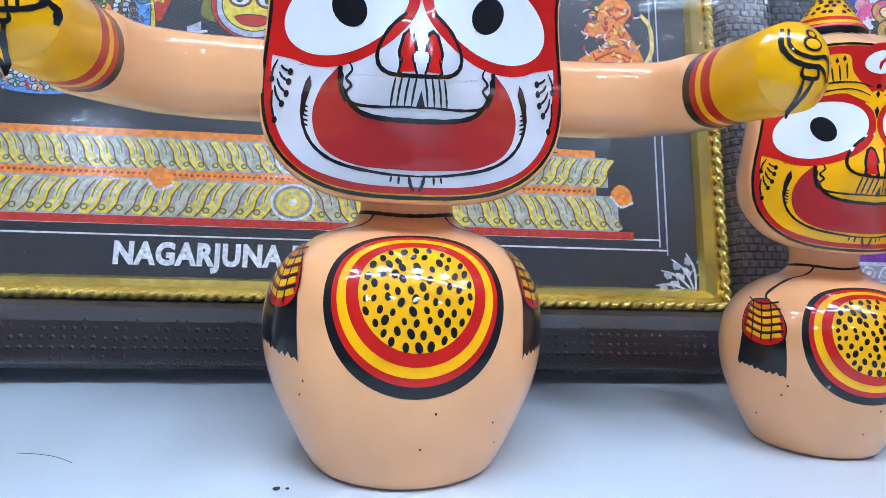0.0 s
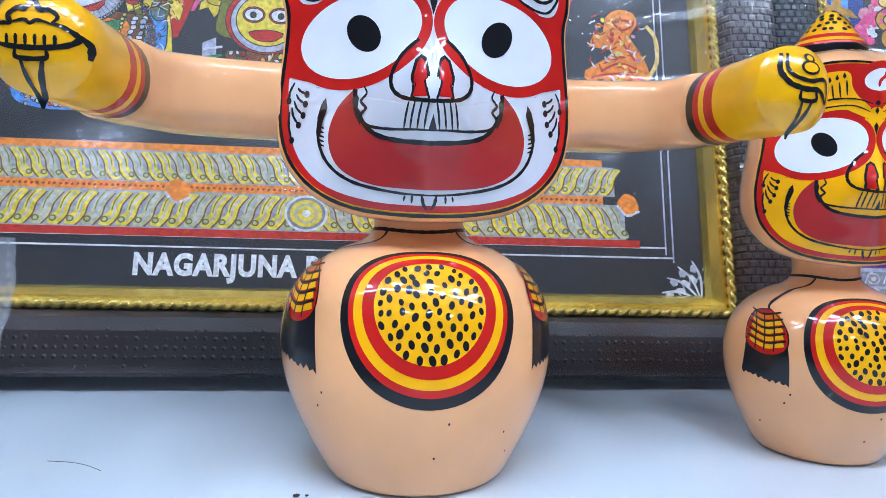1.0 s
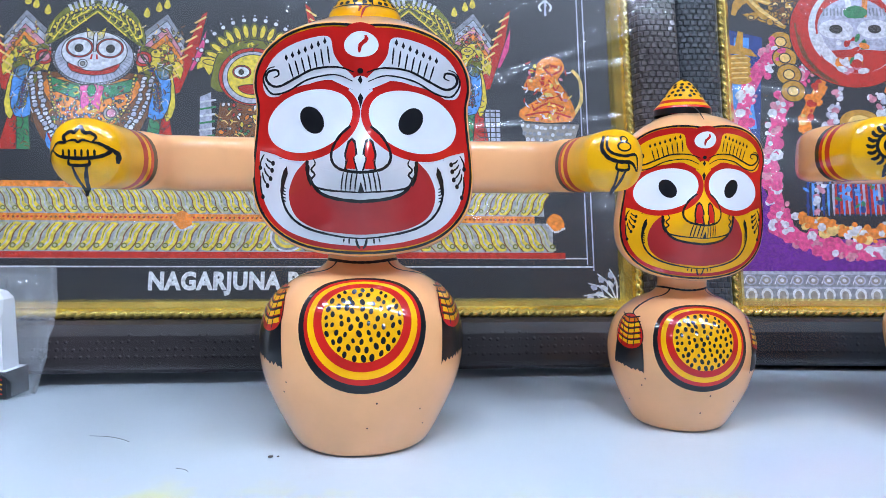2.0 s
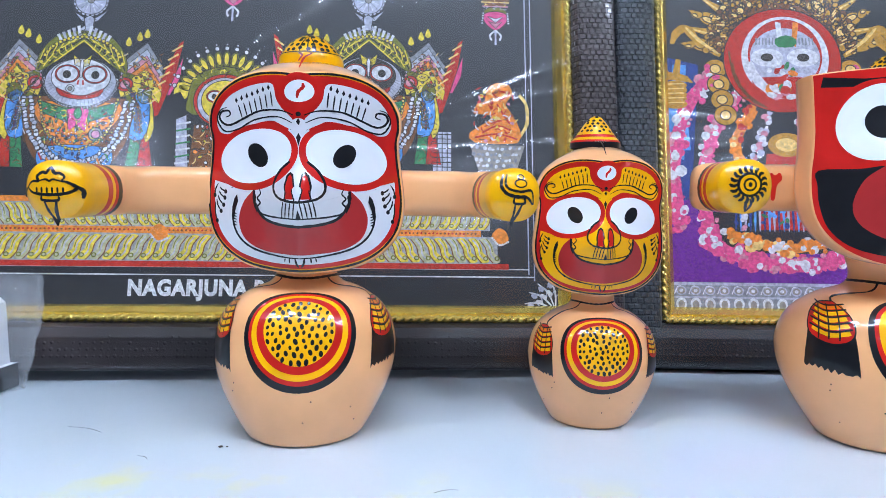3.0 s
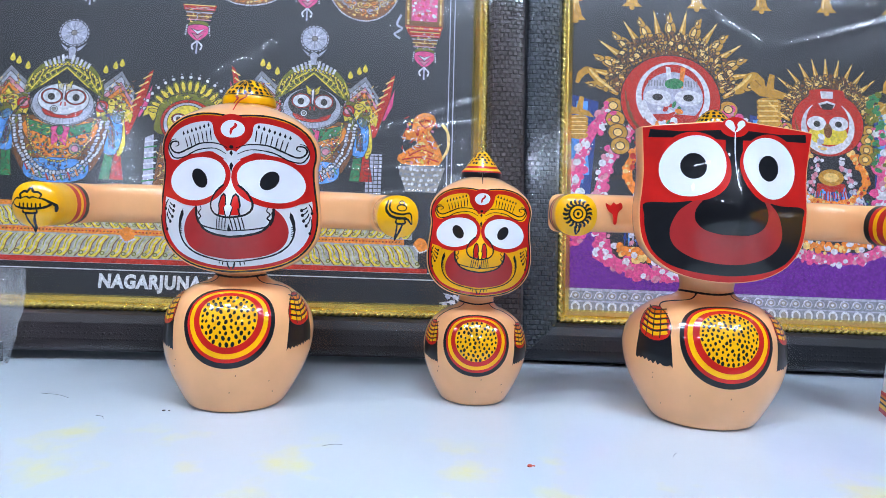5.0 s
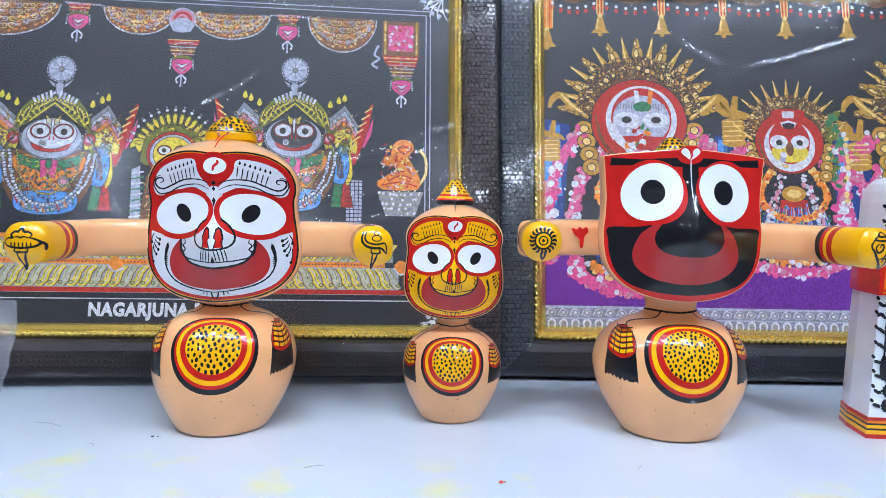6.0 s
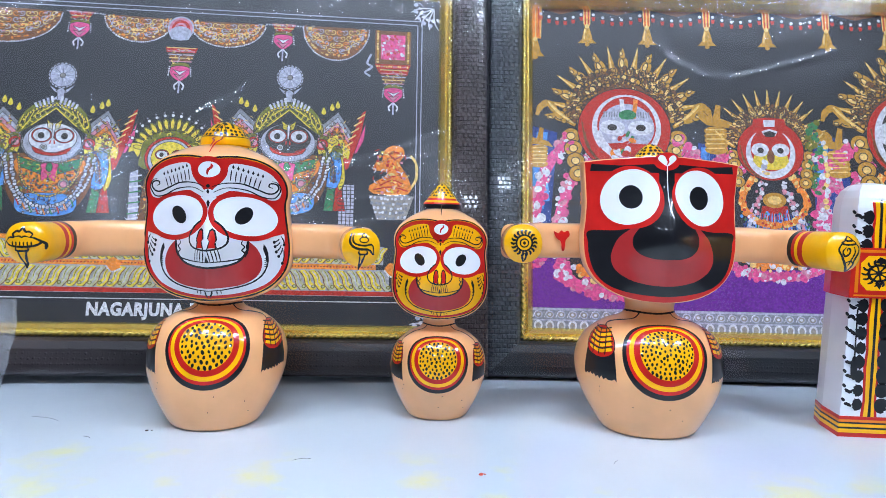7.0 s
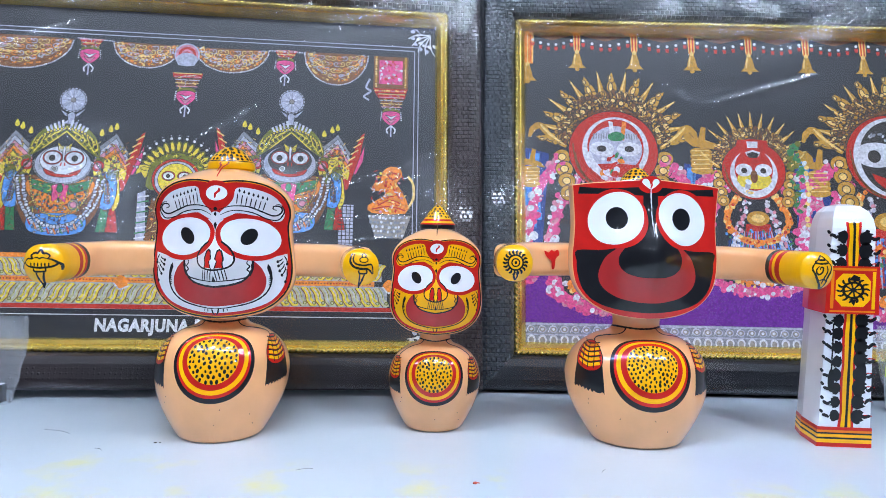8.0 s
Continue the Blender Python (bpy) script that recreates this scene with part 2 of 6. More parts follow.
def idol(name, label, at, yaw, size, body_high, k_ridge, outline, face, centre_z, ridge_y, face_w, arms, hat, crown, depth=0.82, belly_scale=1.0, belly_z=0.0816,
         emblems=None, lean=0.0, foot=0.0, swing=0.0, stretch=1.0, shift=0.0, pad_z=0.0795, nose=(0.004, 0.016, 0.02, 0.030), head_turn=0.0, thick=1.0, set_back=0.0, wide_body=1.0, aside=0.0):
    s = Shape()
    radius = 0.0755 * size
    # turned body, a little flat from front to back
    prof = [(0.040, 0.0), (0.0445, 0.0013), (0.0490, 0.006), (0.0592, 0.0225), (0.0660, 0.036), (0.0707, 0.0494), (0.0727, 0.0625), (0.0723, 0.073), (0.0686, 0.0857),
            (0.0612, 0.0964), (0.0509, 0.1044), (0.0420, 0.1092), (0.0335, 0.1126), (0.0280, 0.1160), (0.0256, 0.1195), (0.0252, 0.124), (0.0262, 0.130), (0.0282, 0.136), (0.0282, 0.150)]
    prof = [(r * size * (wide_body if z < 0.11 else 1.0), z * body_high) for r, z in prof]
    fine = spline(prof, 4)
    zs = [p[1] for p in fine]
    rs = [p[0] for p in fine]
    radius_at = lambda z: float(np.interp(z, zs, rs))
    seg = 80
    step = lambda z: set_back - foot * max(0.0, 1 - z / (0.07 * body_high)) ** 1.0
    rings = [[(aside + r * math.sin(a), -r * depth * math.cos(a) + step(z), z) for a in (2 * math.pi * i / seg for i in range(seg))] for r, z in fine]
    s.loft(rings, P_, True, True)

    run = np.concatenate([[0], np.cumsum(np.hypot(np.diff(rs), np.diff(zs)))])
    mid = float(np.interp(belly_z, zs, run))

    def on_body(a, b, lift):
        # a: way round the belly, b: way up along its curve, counted from the middle of the painted rings
        here = mid + b - belly_z
        z, flat = float(np.interp(here, run, zs)), float(np.interp(here, run, rs))
        ang = a / max(flat, 0.5 * radius)
        lo, hi = float(np.interp(here - 0.002, run, rs)), float(np.interp(here + 0.002, run, rs))
        tilt = max(-1.0, min(1.0, (lo - hi) / 0.004))
        r = flat + lift
        return (aside + r * math.sin(ang), -(r * depth + lift * 0.4) * math.cos(ang) + step(z), z + lift * tilt)

    br = Brush(s, on_body, 0.00014)
    rng = random.Random(name)
    q = 0.000139 * size * belly_scale
    cx, cz = 0.0, belly_z

    br.fill(oval(cx, cz - 24 * q, 279 * q, 266 * q, 0, 72), K_, 1, 22)
    br.fill(oval(cx, cz - 14 * q, 252 * q, 240 * q, 0, 72), R_, 2, 20)
    br.fill(oval(cx, cz - 10 * q, 234 * q, 220 * q, 0, 72), Y_, 3, 18)
    br.fill(oval(cx, cz - 3 * q, 205 * q, 196 * q, 0, 72), R_, 4, 16)
    br.fill(oval(cx, cz + 3 * q, 168 * q, 164 * q, 0, 60), Y_, 5, 14)
    rows = [(0.90, 26), (0.71, 20), (0.52, 14), (0.33, 9), (0.13, 4)]
    if size > 0.9 and face == "square":
        rows = [(0.92, 34), (0.76, 27), (0.60, 21), (0.44, 15), (0.28, 9), (0.11, 4)]
    for k, n in rows:
        for i in range(n):
            t = 2 * math.pi * (i + rng.uniform(-0.16, 0.16)) / n + k * 9
            g = (10 if face == 'square' else 12) * rng.uniform(0.75, 1.15) * q
            kk = k + rng.uniform(-0.03, 0.03)
            br.dot(cx + 168 * q * kk * math.cos(t), cz + 3 * q + 164 * q * kk * math.sin(t), g * 0.78, g * 1.15, K_, 6.2, rng.uniform(-25, 25))
    # neck cord and the two tassels with netted pads
    nz = belly_z + float(np.interp(0.1190 * body_high, zs, run)) - mid
    br.line([(0.5 * radius * t, nz - 0.0006 * math.cos(3 * t)) for t in np.linspace(-3.1, 3.1, 44)], 0.0021 * size, K_, 1.5, 2, False)
    for side in (-1, 1):
        f = lambda deg: side * radius * radians(deg + (swing if deg > 36 else swing * 0.5))
        zb = pad_z
        g = size * 1.08
        br.line([(0.5 * f(38), nz), (0.62 * f(38), nz - 0.010 * g), (f(46), zb + 0.038 * g), (f(48), zb + 0.030 * g)], 0.0022 * size, K_, 1.6, 5, False)
        pad = [(f(47), zb + 0.031 * g), (f(57), zb + 0.029 * g), (f(64), zb + 0.021 * g), (f(67), zb + 0.009 * g), (f(64), zb + 0.001 * g), (f(52), zb - 0.003 * g), (f(42), zb + 0.001 * g),
               (f(39), zb + 0.010 * g), (f(41), zb + 0.022 * g)]
        hem = 17
        hem_line = [(f(38.0 + 32 * i / hem), zb - (0.0235 - 0.0016 * (i % 2) + rng.uniform(-0.001, 0.001)) * g + 0.004 * g * i / hem) for i in range(hem + 1)]
        top_line = [(f(40.0 + 27 * i / hem), zb + 0.008 * g) for i in range(hem + 1)]
        br.between(top_line, hem_line, K_, 1.6, 10, 2)
        br.fill(spline(pad, 4, True), R_, 2.8, 8)
        for i in range(5):
            u = 0.006 + 0.0052 * i
            br.line([(f(42), zb + u * g), (f(53), zb + (u - 0.003) * g), (f(64 - i), zb + (u + 0.001) * g)], 0.0030 * g, Y_ if i < 4 else O_, 3.8, 4, False)
            br.line([(f(40.5), zb + (u + 0.0026) * g), (f(53), zb + (u - 0.0006) * g), (f(65.5 - i), zb + (u + 0.0034) * g)], 0.0013 * g, K_, 5.6, 4, False)
        for d in (47, 53, 59):
            br.line([(f(d - 1), zb + 0.028 * g), (f(d), zb + 0.012 * g), (f(d + 1), zb - 0.000 * g)], 0.0011 * g, K_, 5.0, 4, False)
        br.line(spline(pad + pad[:1], 3), 0.0010 * g, K_, 5.8, 1, False)
    # small chips in the enamel
    for _ in range(7):
        a, b = rng.uniform(-1.0, 1.0), rng.uniform(0.012, 0.05) * body_high
        br.dot(a * radius, b, 0.0005, 0.0007, K_, 1.0)

    # ---- head: a slab with a ridge down its middle ----
    unit = face_w / 770
    head_from = len(s.v)
    tall = unit * stretch
    e = 0.005 * size

    def front(x, z):
        up = max(0.0, z - (centre_z + 0.020 * size))
        low = max(0.0, (centre_z - 0.066 * size) - z)
        amp, tall_, wide_, down = nose
        bump = amp * size * math.exp(-((z - (centre_z - down * size)) / (tall_ * size)) ** 2) * math.exp(-((x - shift) / (wide_ * size)) ** 2)
        return ridge_y + k_ridge * (math.sqrt((x - shift) ** 2 + e * e) - e) - 0.06 * up + 8 * low * low / size - bump + lean * (z - centre_z)

    def on_face(a, b, lift):
        b = b if face == "square" or b > 250 else 250 - (250 - b) * 0.88
        x, z = (a - 465) * unit + shift, centre_z + (327 - b) * tall
        return (x, front(x, z) - lift, z)

    shape_of = closed_face(outline, 3)
    k = len(shape_of)
    rings = [[on_face(465 + (p[0] - 465) * r / 24, 380 + (p[1] - 380) * r / 24, -0.0004 if r < 24 else 0) for p in shape_of] for r in range(0, 25)]
    back = []
    square = face == "square"
    if square:
        steps = [(1.004, 0.0015, 0), (1.004, 0.022, 0), (0.99, 0.030, 0), (0.93, 0.036, 0.0), (0.6, 0.040, 0), (0.02, 0.042, 0)]
    else:
        steps = [(r, dy * thick, c) for r, dy, c in ((1.012, 0.0015, 0.03), (1.022, 0.006, 0.15), (1.02, 0.016, 0.5), (0.985, 0.027, 0.85), (0.90, 0.036, 1.0), (0.72, 0.043, 0.95), (0.4, 0.047, 0.6), (0.02, 0.048, 0.2))]
    for r, dy, c in steps:
        ring = []
        for p in shape_of:
            x, y0, z = on_face(465 + (p[0] - 465), 380 + (p[1] - 380), 0)
            top = max(0.0, (300 - p[1]) / 300) * max(0.0, 1 - abs(p[0] - 465) / 420)
            xx, zz = (x - shift) * r + shift, (z - centre_z) * r + centre_z
            flat = ridge_y + 0.012 * size
            ring.append((xx, y0 * r + flat * (1 - r) + dy * size * (1 - 0.25 * abs(x) / (385 * unit)), zz + c * crown * top))
        back.append(ring)
    s.loft([r[::-1] for r in rings] + [r[::-1] for r in back], P_, False, True)
    fb = Brush(s, on_face, 0.00013)
    big = lambda g: [(465 + (x - 465) * g, 380 + (y - 380) * g) for x, y in shape_of]
    if not square:
        fb.fill(big(0.997), Y_, 1, 26, (465, 380))
        fb.fill([(x, 380 + (y - 380) * 0.985) for x, y in big(0.975)], R_, 2, 26, (465, 380))
        ground = G_ if face == "white" else Y_
        low_half = [(465, 185), (440, 198), (420, 250), (380, 330), (300, 400), (200, 448), (130, 430), (112, 424), (112, 500), (118, 570), (150, 640), (215, 696), (330, 730), (465, 738)]
        low = low_half[:-1] + mirror(low_half)[::-1][:-1]
        fb.fill(spline(low, 4, True), ground, 3, 22, (465, 520))
        brow = [(448, 215), (440, 185), (400, 140), (378, 98), (368, 45), (330, 34), (250, 48), (182, 82), (143, 132), (127, 182), (135, 222), (158, 240), (205, 236), (280, 206), (350, 192), (410, 205), (440, 235)]
        for flip in (False, True):
            F = mirror if flip else (lambda p: p)
            L = lambda pts, w, mat=K_, lay=5.4, **kw: fb.line(F(pts), w, mat, lay, **kw)
            fb.fill(spline(F(brow), 3, True), ground, 3.4, 12, F([(280, 140)])[0])
            t = 1 if flip else -1
            fb.fill(oval(*F([(290, 330)])[0], 176, 126, 13 * t, 56), R_, 4.2, 14)
            fb.fill(oval(*F([(291, 328)])[0], 150, 101, 13 * t, 56), W_, 5.2, 14)
            fb.fill(oval(*F([(302, 326)])[0], 50, 36, 52 * -t, 36), K_, 6.2, 6)
            L([(445, 172), (390, 150), (310, 150), (240, 180), (190, 202), (158, 196), (140, 170), (150, 145), (180, 142), (186, 160), (168, 168)], 9)
            L([(440, 204), (380, 176), (290, 186), (220, 222), (165, 230), (138, 200), (130, 168), (146, 136), (172, 128)], 7)
            for i in range(7):
                x, y = 358 - 22.5 * i, 72 + 8 * i
                L([(x, y), (x + 6 + 1.5 * i, y + 62 - i)], 6)
                fb.fill(F([(x - 9, 40 + 7.5 * i), (x - 2, 56 + 7.5 * i), (x - 8, 66 + 7.5 * i), (x - 14, 55 + 7.5 * i)]), K_, 5.4, 2)
            L([(433, 352), (396, 384), (371, 430), (373, 466), (398, 490), (440, 500), (466, 502)], 9, taper=False)
            fb.fill(F([(414, 496), (414, 440), (424, 402), (438, 390), (450, 400), (457, 440), (458, 498)]), K_, 5.2, 4)
            fb.fill(F([(420, 490), (421, 442), (430, 408), (438, 400), (446, 410), (450, 440), (450, 492)]), R_, 6.0, 4)
            for x in (405, 419, 435, 451):
                L([(x + 6, 500), (x, 530), (x - 4, 562)], 5, lay=5.2)
            # cheek line, mouth corner and whiskers
            L([(205, 482), (193, 520), (190, 570), (206, 622), (242, 662), (300, 690), (395, 709), (470, 714)], 8)
            fb.fill(F([(210, 474), (214, 500), (200, 540), (196, 570), (188, 560), (188, 522), (198, 490)]), K_, 5.6, 3)
            for i in range(5):
                L([(192, 545 + 11 * i), (206, 550 + 11 * i)], 5)
            fb.between(F([(280, 458), (240, 500), (217, 560), (226, 620), (262, 662), (332, 690), (430, 700), (468, 701)]),
                       F([(283, 462), (284, 490), (293, 520), (312, 548), (340, 566), (390, 582), (440, 590), (468, 592)]), L_, 4.4, 8)
            L([(284, 458), (283, 490), (293, 522), (330, 566), (390, 586), (468, 594)], 11, lay=5.6, taper=False)
            fb.fill(F([(280, 454), (293, 480), (290, 505), (302, 520), (296, 545), (283, 520), (278, 480)]), K_, 5.8, 3)
            L([(305, 452), (312, 470), (298, 488), (310, 505), (298, 522), (314, 546), (365, 558), (430, 563), (468, 566)], 7, lay=5.5)
            for a, b in (((128, 432), (112, 478)), ((136, 446), (160, 464)), ((132, 462), (156, 488)), ((126, 478), (150, 516)), ((120, 494), (138, 540)), ((114, 505), (120, 578))):
                L([a, ((a[0] + b[0]) / 2 - 5, (a[1] + b[1]) / 2), b], 6)
                fb.dot(*F([b])[0], 7, 9, K_, 5.5)
            L([(447, 712), (452, 735), (460, 748)], 8)
            L([(425, 714), (424, 732)], 6)
            L([(408, 714), (405, 728)], 5)
        fb.dot(465, 168, 10, 10, K_, 5.5)
        fb.fill([(465, 184), (472, 200), (466, 215), (456, 200)], K_, 5.5, 2)
        fb.fill([(465, 246), (474, 262), (465, 296), (456, 262)], K_, 5.5, 2)
        fb.fill([(467, 530), (477, 564), (457, 564)], K_, 5.6, 2)
        fb.fill(oval(468, 72, 82, 74, 0, 40), R_, 4.0, 6)
        fb.fill(oval(468, 74, 55, 45, -8, 40), W_, 5.0, 6)
        fb.line([(482, 42), (484, 58), (466, 78), (462, 104)], 13, R_, 6.0)
        fb.line(spline(big(0.982) + big(0.982)[:1], 1), 9, K_, 3.2, 1, False)
    else:
        fb.fill(big(0.99), R_, 1, 26, (465, 380))
        low_half = [(465, 60), (432, 66), (428, 150), (424, 240), (410, 310), (350, 372), (250, 404), (118, 412), (116, 470), (122, 540), (150, 626), (215, 690), (320, 724), (465, 736)]
        fb.fill(spline(low_half[:-1] + mirror(low_half)[::-1][:-1], 4, True), K_, 2.2, 24, (465, 520))
        for flip in (False, True):
            F = mirror if flip else (lambda p: p)
            t = 1 if flip else -1
            fb.fill(F([(124, 66), (118, 104), (250, 104), (400, 110), (440, 112), (440, 62), (400, 66), (250, 74)]), K_, 2.2, 6)
            fb.fill(oval(*F([(300, 236)])[0], 146, 160, 0, 56), R_, 3.2, 14)
            fb.fill(oval(*F([(298, 234)])[0], 146, 126, 62 * t, 56), W_, 4.2, 14)
            fb.fill(oval(*F([(303, 234)])[0], 51, 60, 0, 40), K_, 5.2, 6)
            fb.between(F([(300, 396), (248, 448), (220, 536), (240, 606), (308, 656), (395, 678), (468, 682)]), F([(336, 388), (310, 436), (312, 486), (344, 524), (395, 542), (430, 545), (468, 545)]), L_, 3.4, 14)
            fb.fill(spline(F([(462, 74), (440, 60), (422, 40), (430, 22), (448, 24), (460, 44)]), 3, True), W_, 4.4, 4)
        fb.fill(oval(465, 52, 62, 46, 0, 30), R_, 3.8, 5)
        fb.line([(465, 50), (465, 120), (466, 230), (466, 330)], 4.5, W_, 4.0)
        fb.line([(463, 40), (470, 52), (462, 72)], 8, R_, 5.4)
    # ---- crown knob ----
    hr, hh, hz, hy = hat
    hat_prof = [(1.06, -0.30), (1.04, 0.0), (0.99, 0.12), (0.90, 0.32), (0.74, 0.55), (0.52, 0.78), (0.26, 0.94), (0.05, 1.0)] if face != "yellow" else \
        [(1.30, -0.2), (1.30, 0.0), (1.24, 0.08), (1.10, 0.18), (1.0, 0.28), (0.84, 0.44), (0.60, 0.68), (0.32, 0.9), (0.05, 1.0)]
    hat_fine = spline(hat_prof, 3)
    mats = [Y_] * (len(hat_fine) - 1)
    if face == "yellow":
        mats = [K_ if p[1] < 0.0 else R_ if p[1] < 0.06 else Y_ if p[1] < 0.16 else R_ if p[1] < 0.26 else Y_ for p in hat_fine[:-1]]
    s.loft([[(hr * r * math.sin(a), hy - hr * r * math.cos(a) * 0.9, hz + hh * t) for a in (2 * math.pi * i / 40 for i in range(40))] for r, t in hat_fine], mats, False, True)
    ht, hrr = [p[1] for p in hat_fine], [p[0] for p in hat_fine]

    def on_hat(a, b, lift):
        r = hr * float(np.interp(b, ht, hrr)) + lift
        return (r * math.sin(a), hy - (r * math.cos(a)) * 0.9, hz + hh * b + lift)

    hb = Brush(s, on_hat, 0.0002)
    dab = 0.0017 if size > 0.9 else 0.0013
    for row, b in enumerate((0.24, 0.42, 0.60, 0.76, 0.90) if face != 'yellow' else (0.40, 0.54, 0.67, 0.80, 0.92)):
        n = (26, 22, 17, 12, 6)[row] if face != 'yellow' else (18, 16, 13, 9, 5)[row]
        for i in range(n):
            r = float(np.interp(b, ht, hrr))
            hb.dot(2 * math.pi * (i + 0.5 * (row % 2) + rng.uniform(-0.2, 0.2)) / n, b + rng.uniform(-0.03, 0.03), dab / (hr * r), dab * 0.8 / hh, K_, 1.8)
    if face == "white":
        for a in (-0.10, 0.0, 0.10):
            hb.line([(a * 0.5, 0.9), (a * 2.2, 0.5), (a * 2.6, 0.1)], 0.05, K_, 1.8)
        hb.line([(t, 0.10) for t in np.linspace(-1.5, 1.5, 14)], 0.045, K_, 1.8)
    # painted sign on the brow under the knob
    crown_front = Brush(s, lambda a, b, lift: on_crown(a, b, lift), 0.00012)

    def on_crown(a, b, lift):
        x, y0, z = on_face(465 + a, 4, 0)
        t = b / 100
        return (x, y0 + t * (hy - hr * 0.9 - y0) - lift, z + 0.0009 + t * (hz - z) + lift * 2 + 0.004 * size * math.sin(math.pi * min(1, max(0, t))) * (0 if square else 1))

    if face == "white":
        crown_front.line([(-14, 95), (-22, 75), (-4, 55), (-8, 30)], 9, R_, 3)
        crown_front.line([(14, 95), (26, 70), (10, 45), (2, 10)], 9, R_, 3)
    elif face == "yellow":
        for a, h in ((-26, 75), (-12, 70), (12, 70), (26, 75)):
            crown_front.line([(a, 100), (a * 1.15, h)], 7, K_, 3)
        crown_front.line([(0, 100), (0, 15)], 8, K_, 3)
    c, n = math.cos(radians(head_turn)), math.sin(radians(head_turn))
    s.v[head_from:] = [(x * c - y * n, x * n + y * c, z) for x, y, z in s.v[head_from:]]
    # ---- arms: bent stubs that end in flat yellow fists ----
    if arms:
        for side in (-1, 1):
            az = arms["z"]
            path = [(0.050, 0.0225), (0.080, 0.0205), (0.104, 0.0170), (0.1215, 0.0090), (0.1335, -0.0030), (0.1395, -0.0155), (0.1418, -0.028)]
            thick_at = [0.0255, 0.0255, 0.0245, 0.0220, 0.0195, 0.0182, 0.0178]
            tip = arms["tips"][0 if side < 0 else 1]
            a0 = path[-1]
            L = math.hypot(tip[0] - a0[0], tip[1] - a0[1])
            d = ((tip[0] - a0[0]) / L, (tip[1] - a0[1]) / L)
            marks = [(0.04, P_), (0.09, P_), (0.095, K_), (0.18, K_), (0.185, R_), (0.25, R_), (0.255, Y_), (0.315, Y_), (0.32, R_), (0.42, R_), (0.425, Y_), (0.68, Y_)]
            dome = lambda g: 0.0075 * (1 - g ** 3.2)
            rim = L - 0.0068
            marks += [((rim + dome(g)) / L, Y_, g) for g in (1.0, 0.985, 0.95, 0.88, 0.76, 0.6, 0.4, 0.2, 0.03)]
            secs = [(p[0], p[1], 1.0, P_) for p in path] + [(a0[0] + d[0] * L * k[0], a0[1] + d[1] * L * k[0], k[2] if len(k) > 2 else 1.0, k[1]) for k in marks]
            rings, mats = [], []
            for i, (x, y, g, c) in enumerate(secs):
                a, b = secs[max(i - 1, 0)], secs[min(i + 1, len(secs) - 1)]
                if i >= len(path):
                    n = (d[1], -d[0])
                else:
                    ln = math.hypot(b[0] - a[0], b[1] - a[1])
                    n = ((b[1] - a[1]) / ln, -(b[0] - a[0]) / ln)
                w = (thick_at[i] if i < len(path) else 0.0178) * g
                h = (0.0186 if i < 4 else 0.0178 if i < len(path) else 0.0182) * g
                zc = az + (0.0 if i >= len(path) else 0.001 * (len(path) - i) / len(path))
                p = 0.50 if i < len(path) else 0.9
                ring = []
                for j in range(28):
                    t = 2 * math.pi * j / 28
                    cs, sn = math.cos(t), math.sin(t)
                    u = w * math.copysign(abs(cs) ** p, cs)
                    v = h * math.copysign(abs(sn) ** p, sn)
                    ring.append((side * (x + n[0] * u), y + n[1] * u, zc + v))
                rings.append(ring if side > 0 else ring[::-1])
                mats.append(c)
            s.loft(rings, mats[1:], False, True)
            n = (d[1], -d[0])
            if square and side < 0:
                arm = Brush(s, lambda a, b, lift: (-0.094 + a, 0.0085 - 0.0160 + a * 0.11 - lift, az + b), 0.0004)
                arm.fill(spline([(-0.009, 0.011), (-0.004, 0.009), (-0.001, 0.012), (0.002, 0.010), (0.006, 0.012), (0.008, 0.007), (0.004, 0.002), (0.003, -0.008), (0.000, -0.0085), (-0.001, 0.000), (-0.006, 0.004)], 3, True), R_, 2.0, 3, (0.0005, 0.006))

            def on_fist(a, b, lift, side=side, d=d, n=n, tip=tip, az=az, dome=dome):
                g = min(1.0, ((abs(a) / 0.0178) ** 2.2 + (abs(b) / 0.0182) ** 2.2) ** (1 / 2.2))
                out = lift + dome(g) - 0.0068
                return (side * (tip[0] + d[0] * out) + n[0] * -a, tip[1] + d[1] * out + n[1] * -a * side, az + b)

            emblems[0 if side < 0 else 1](Brush(s, on_fist, 0.00016))
    me = s.mesh(name, PAINTS)
    ob = new(name, me)
    ob.matrix_basis = pose(at[0], at[1], 0.0, 0, 0, yaw)
    return tagged(ob, label, "figurine")


def lotus_mark(b):
    u = 0.00011
    L = lambda pts, w=10: b.line([(x * u, y * u) for x, y in pts], w * 1.7 * u, K_, 1.5)
    L([(-130, 10), (-90, -20), (0, -30), (90, -20), (130, 10), (90, 40), (60, 45)])
    L([(-130, 10), (-100, 42), (-60, 45), (-70, 70), (-40, 95), (-20, 90), (0, 120), (25, 90), (50, 90), (75, 70), (60, 45)])
    L([(-130, 10), (-150, -10), (-160, -45)], 9)
    L([(130, 20), (155, -10), (150, -50)], 11)
    for x in (-70, -42, -14, 14, 42, 70):
        L([(x, 12), (x, -22)], 7)
    L([(-60, 45), (-20, 55), (0, 45), (20, 55), (60, 45)], 7)
    L([(-45, -35), (-40, -60), (40, -60), (45, -35)], 9)
    L([(-32, -62), (-16, -140), (2, -205)], 9)
    L([(34, -62), (16, -140), (2, -205)], 11)


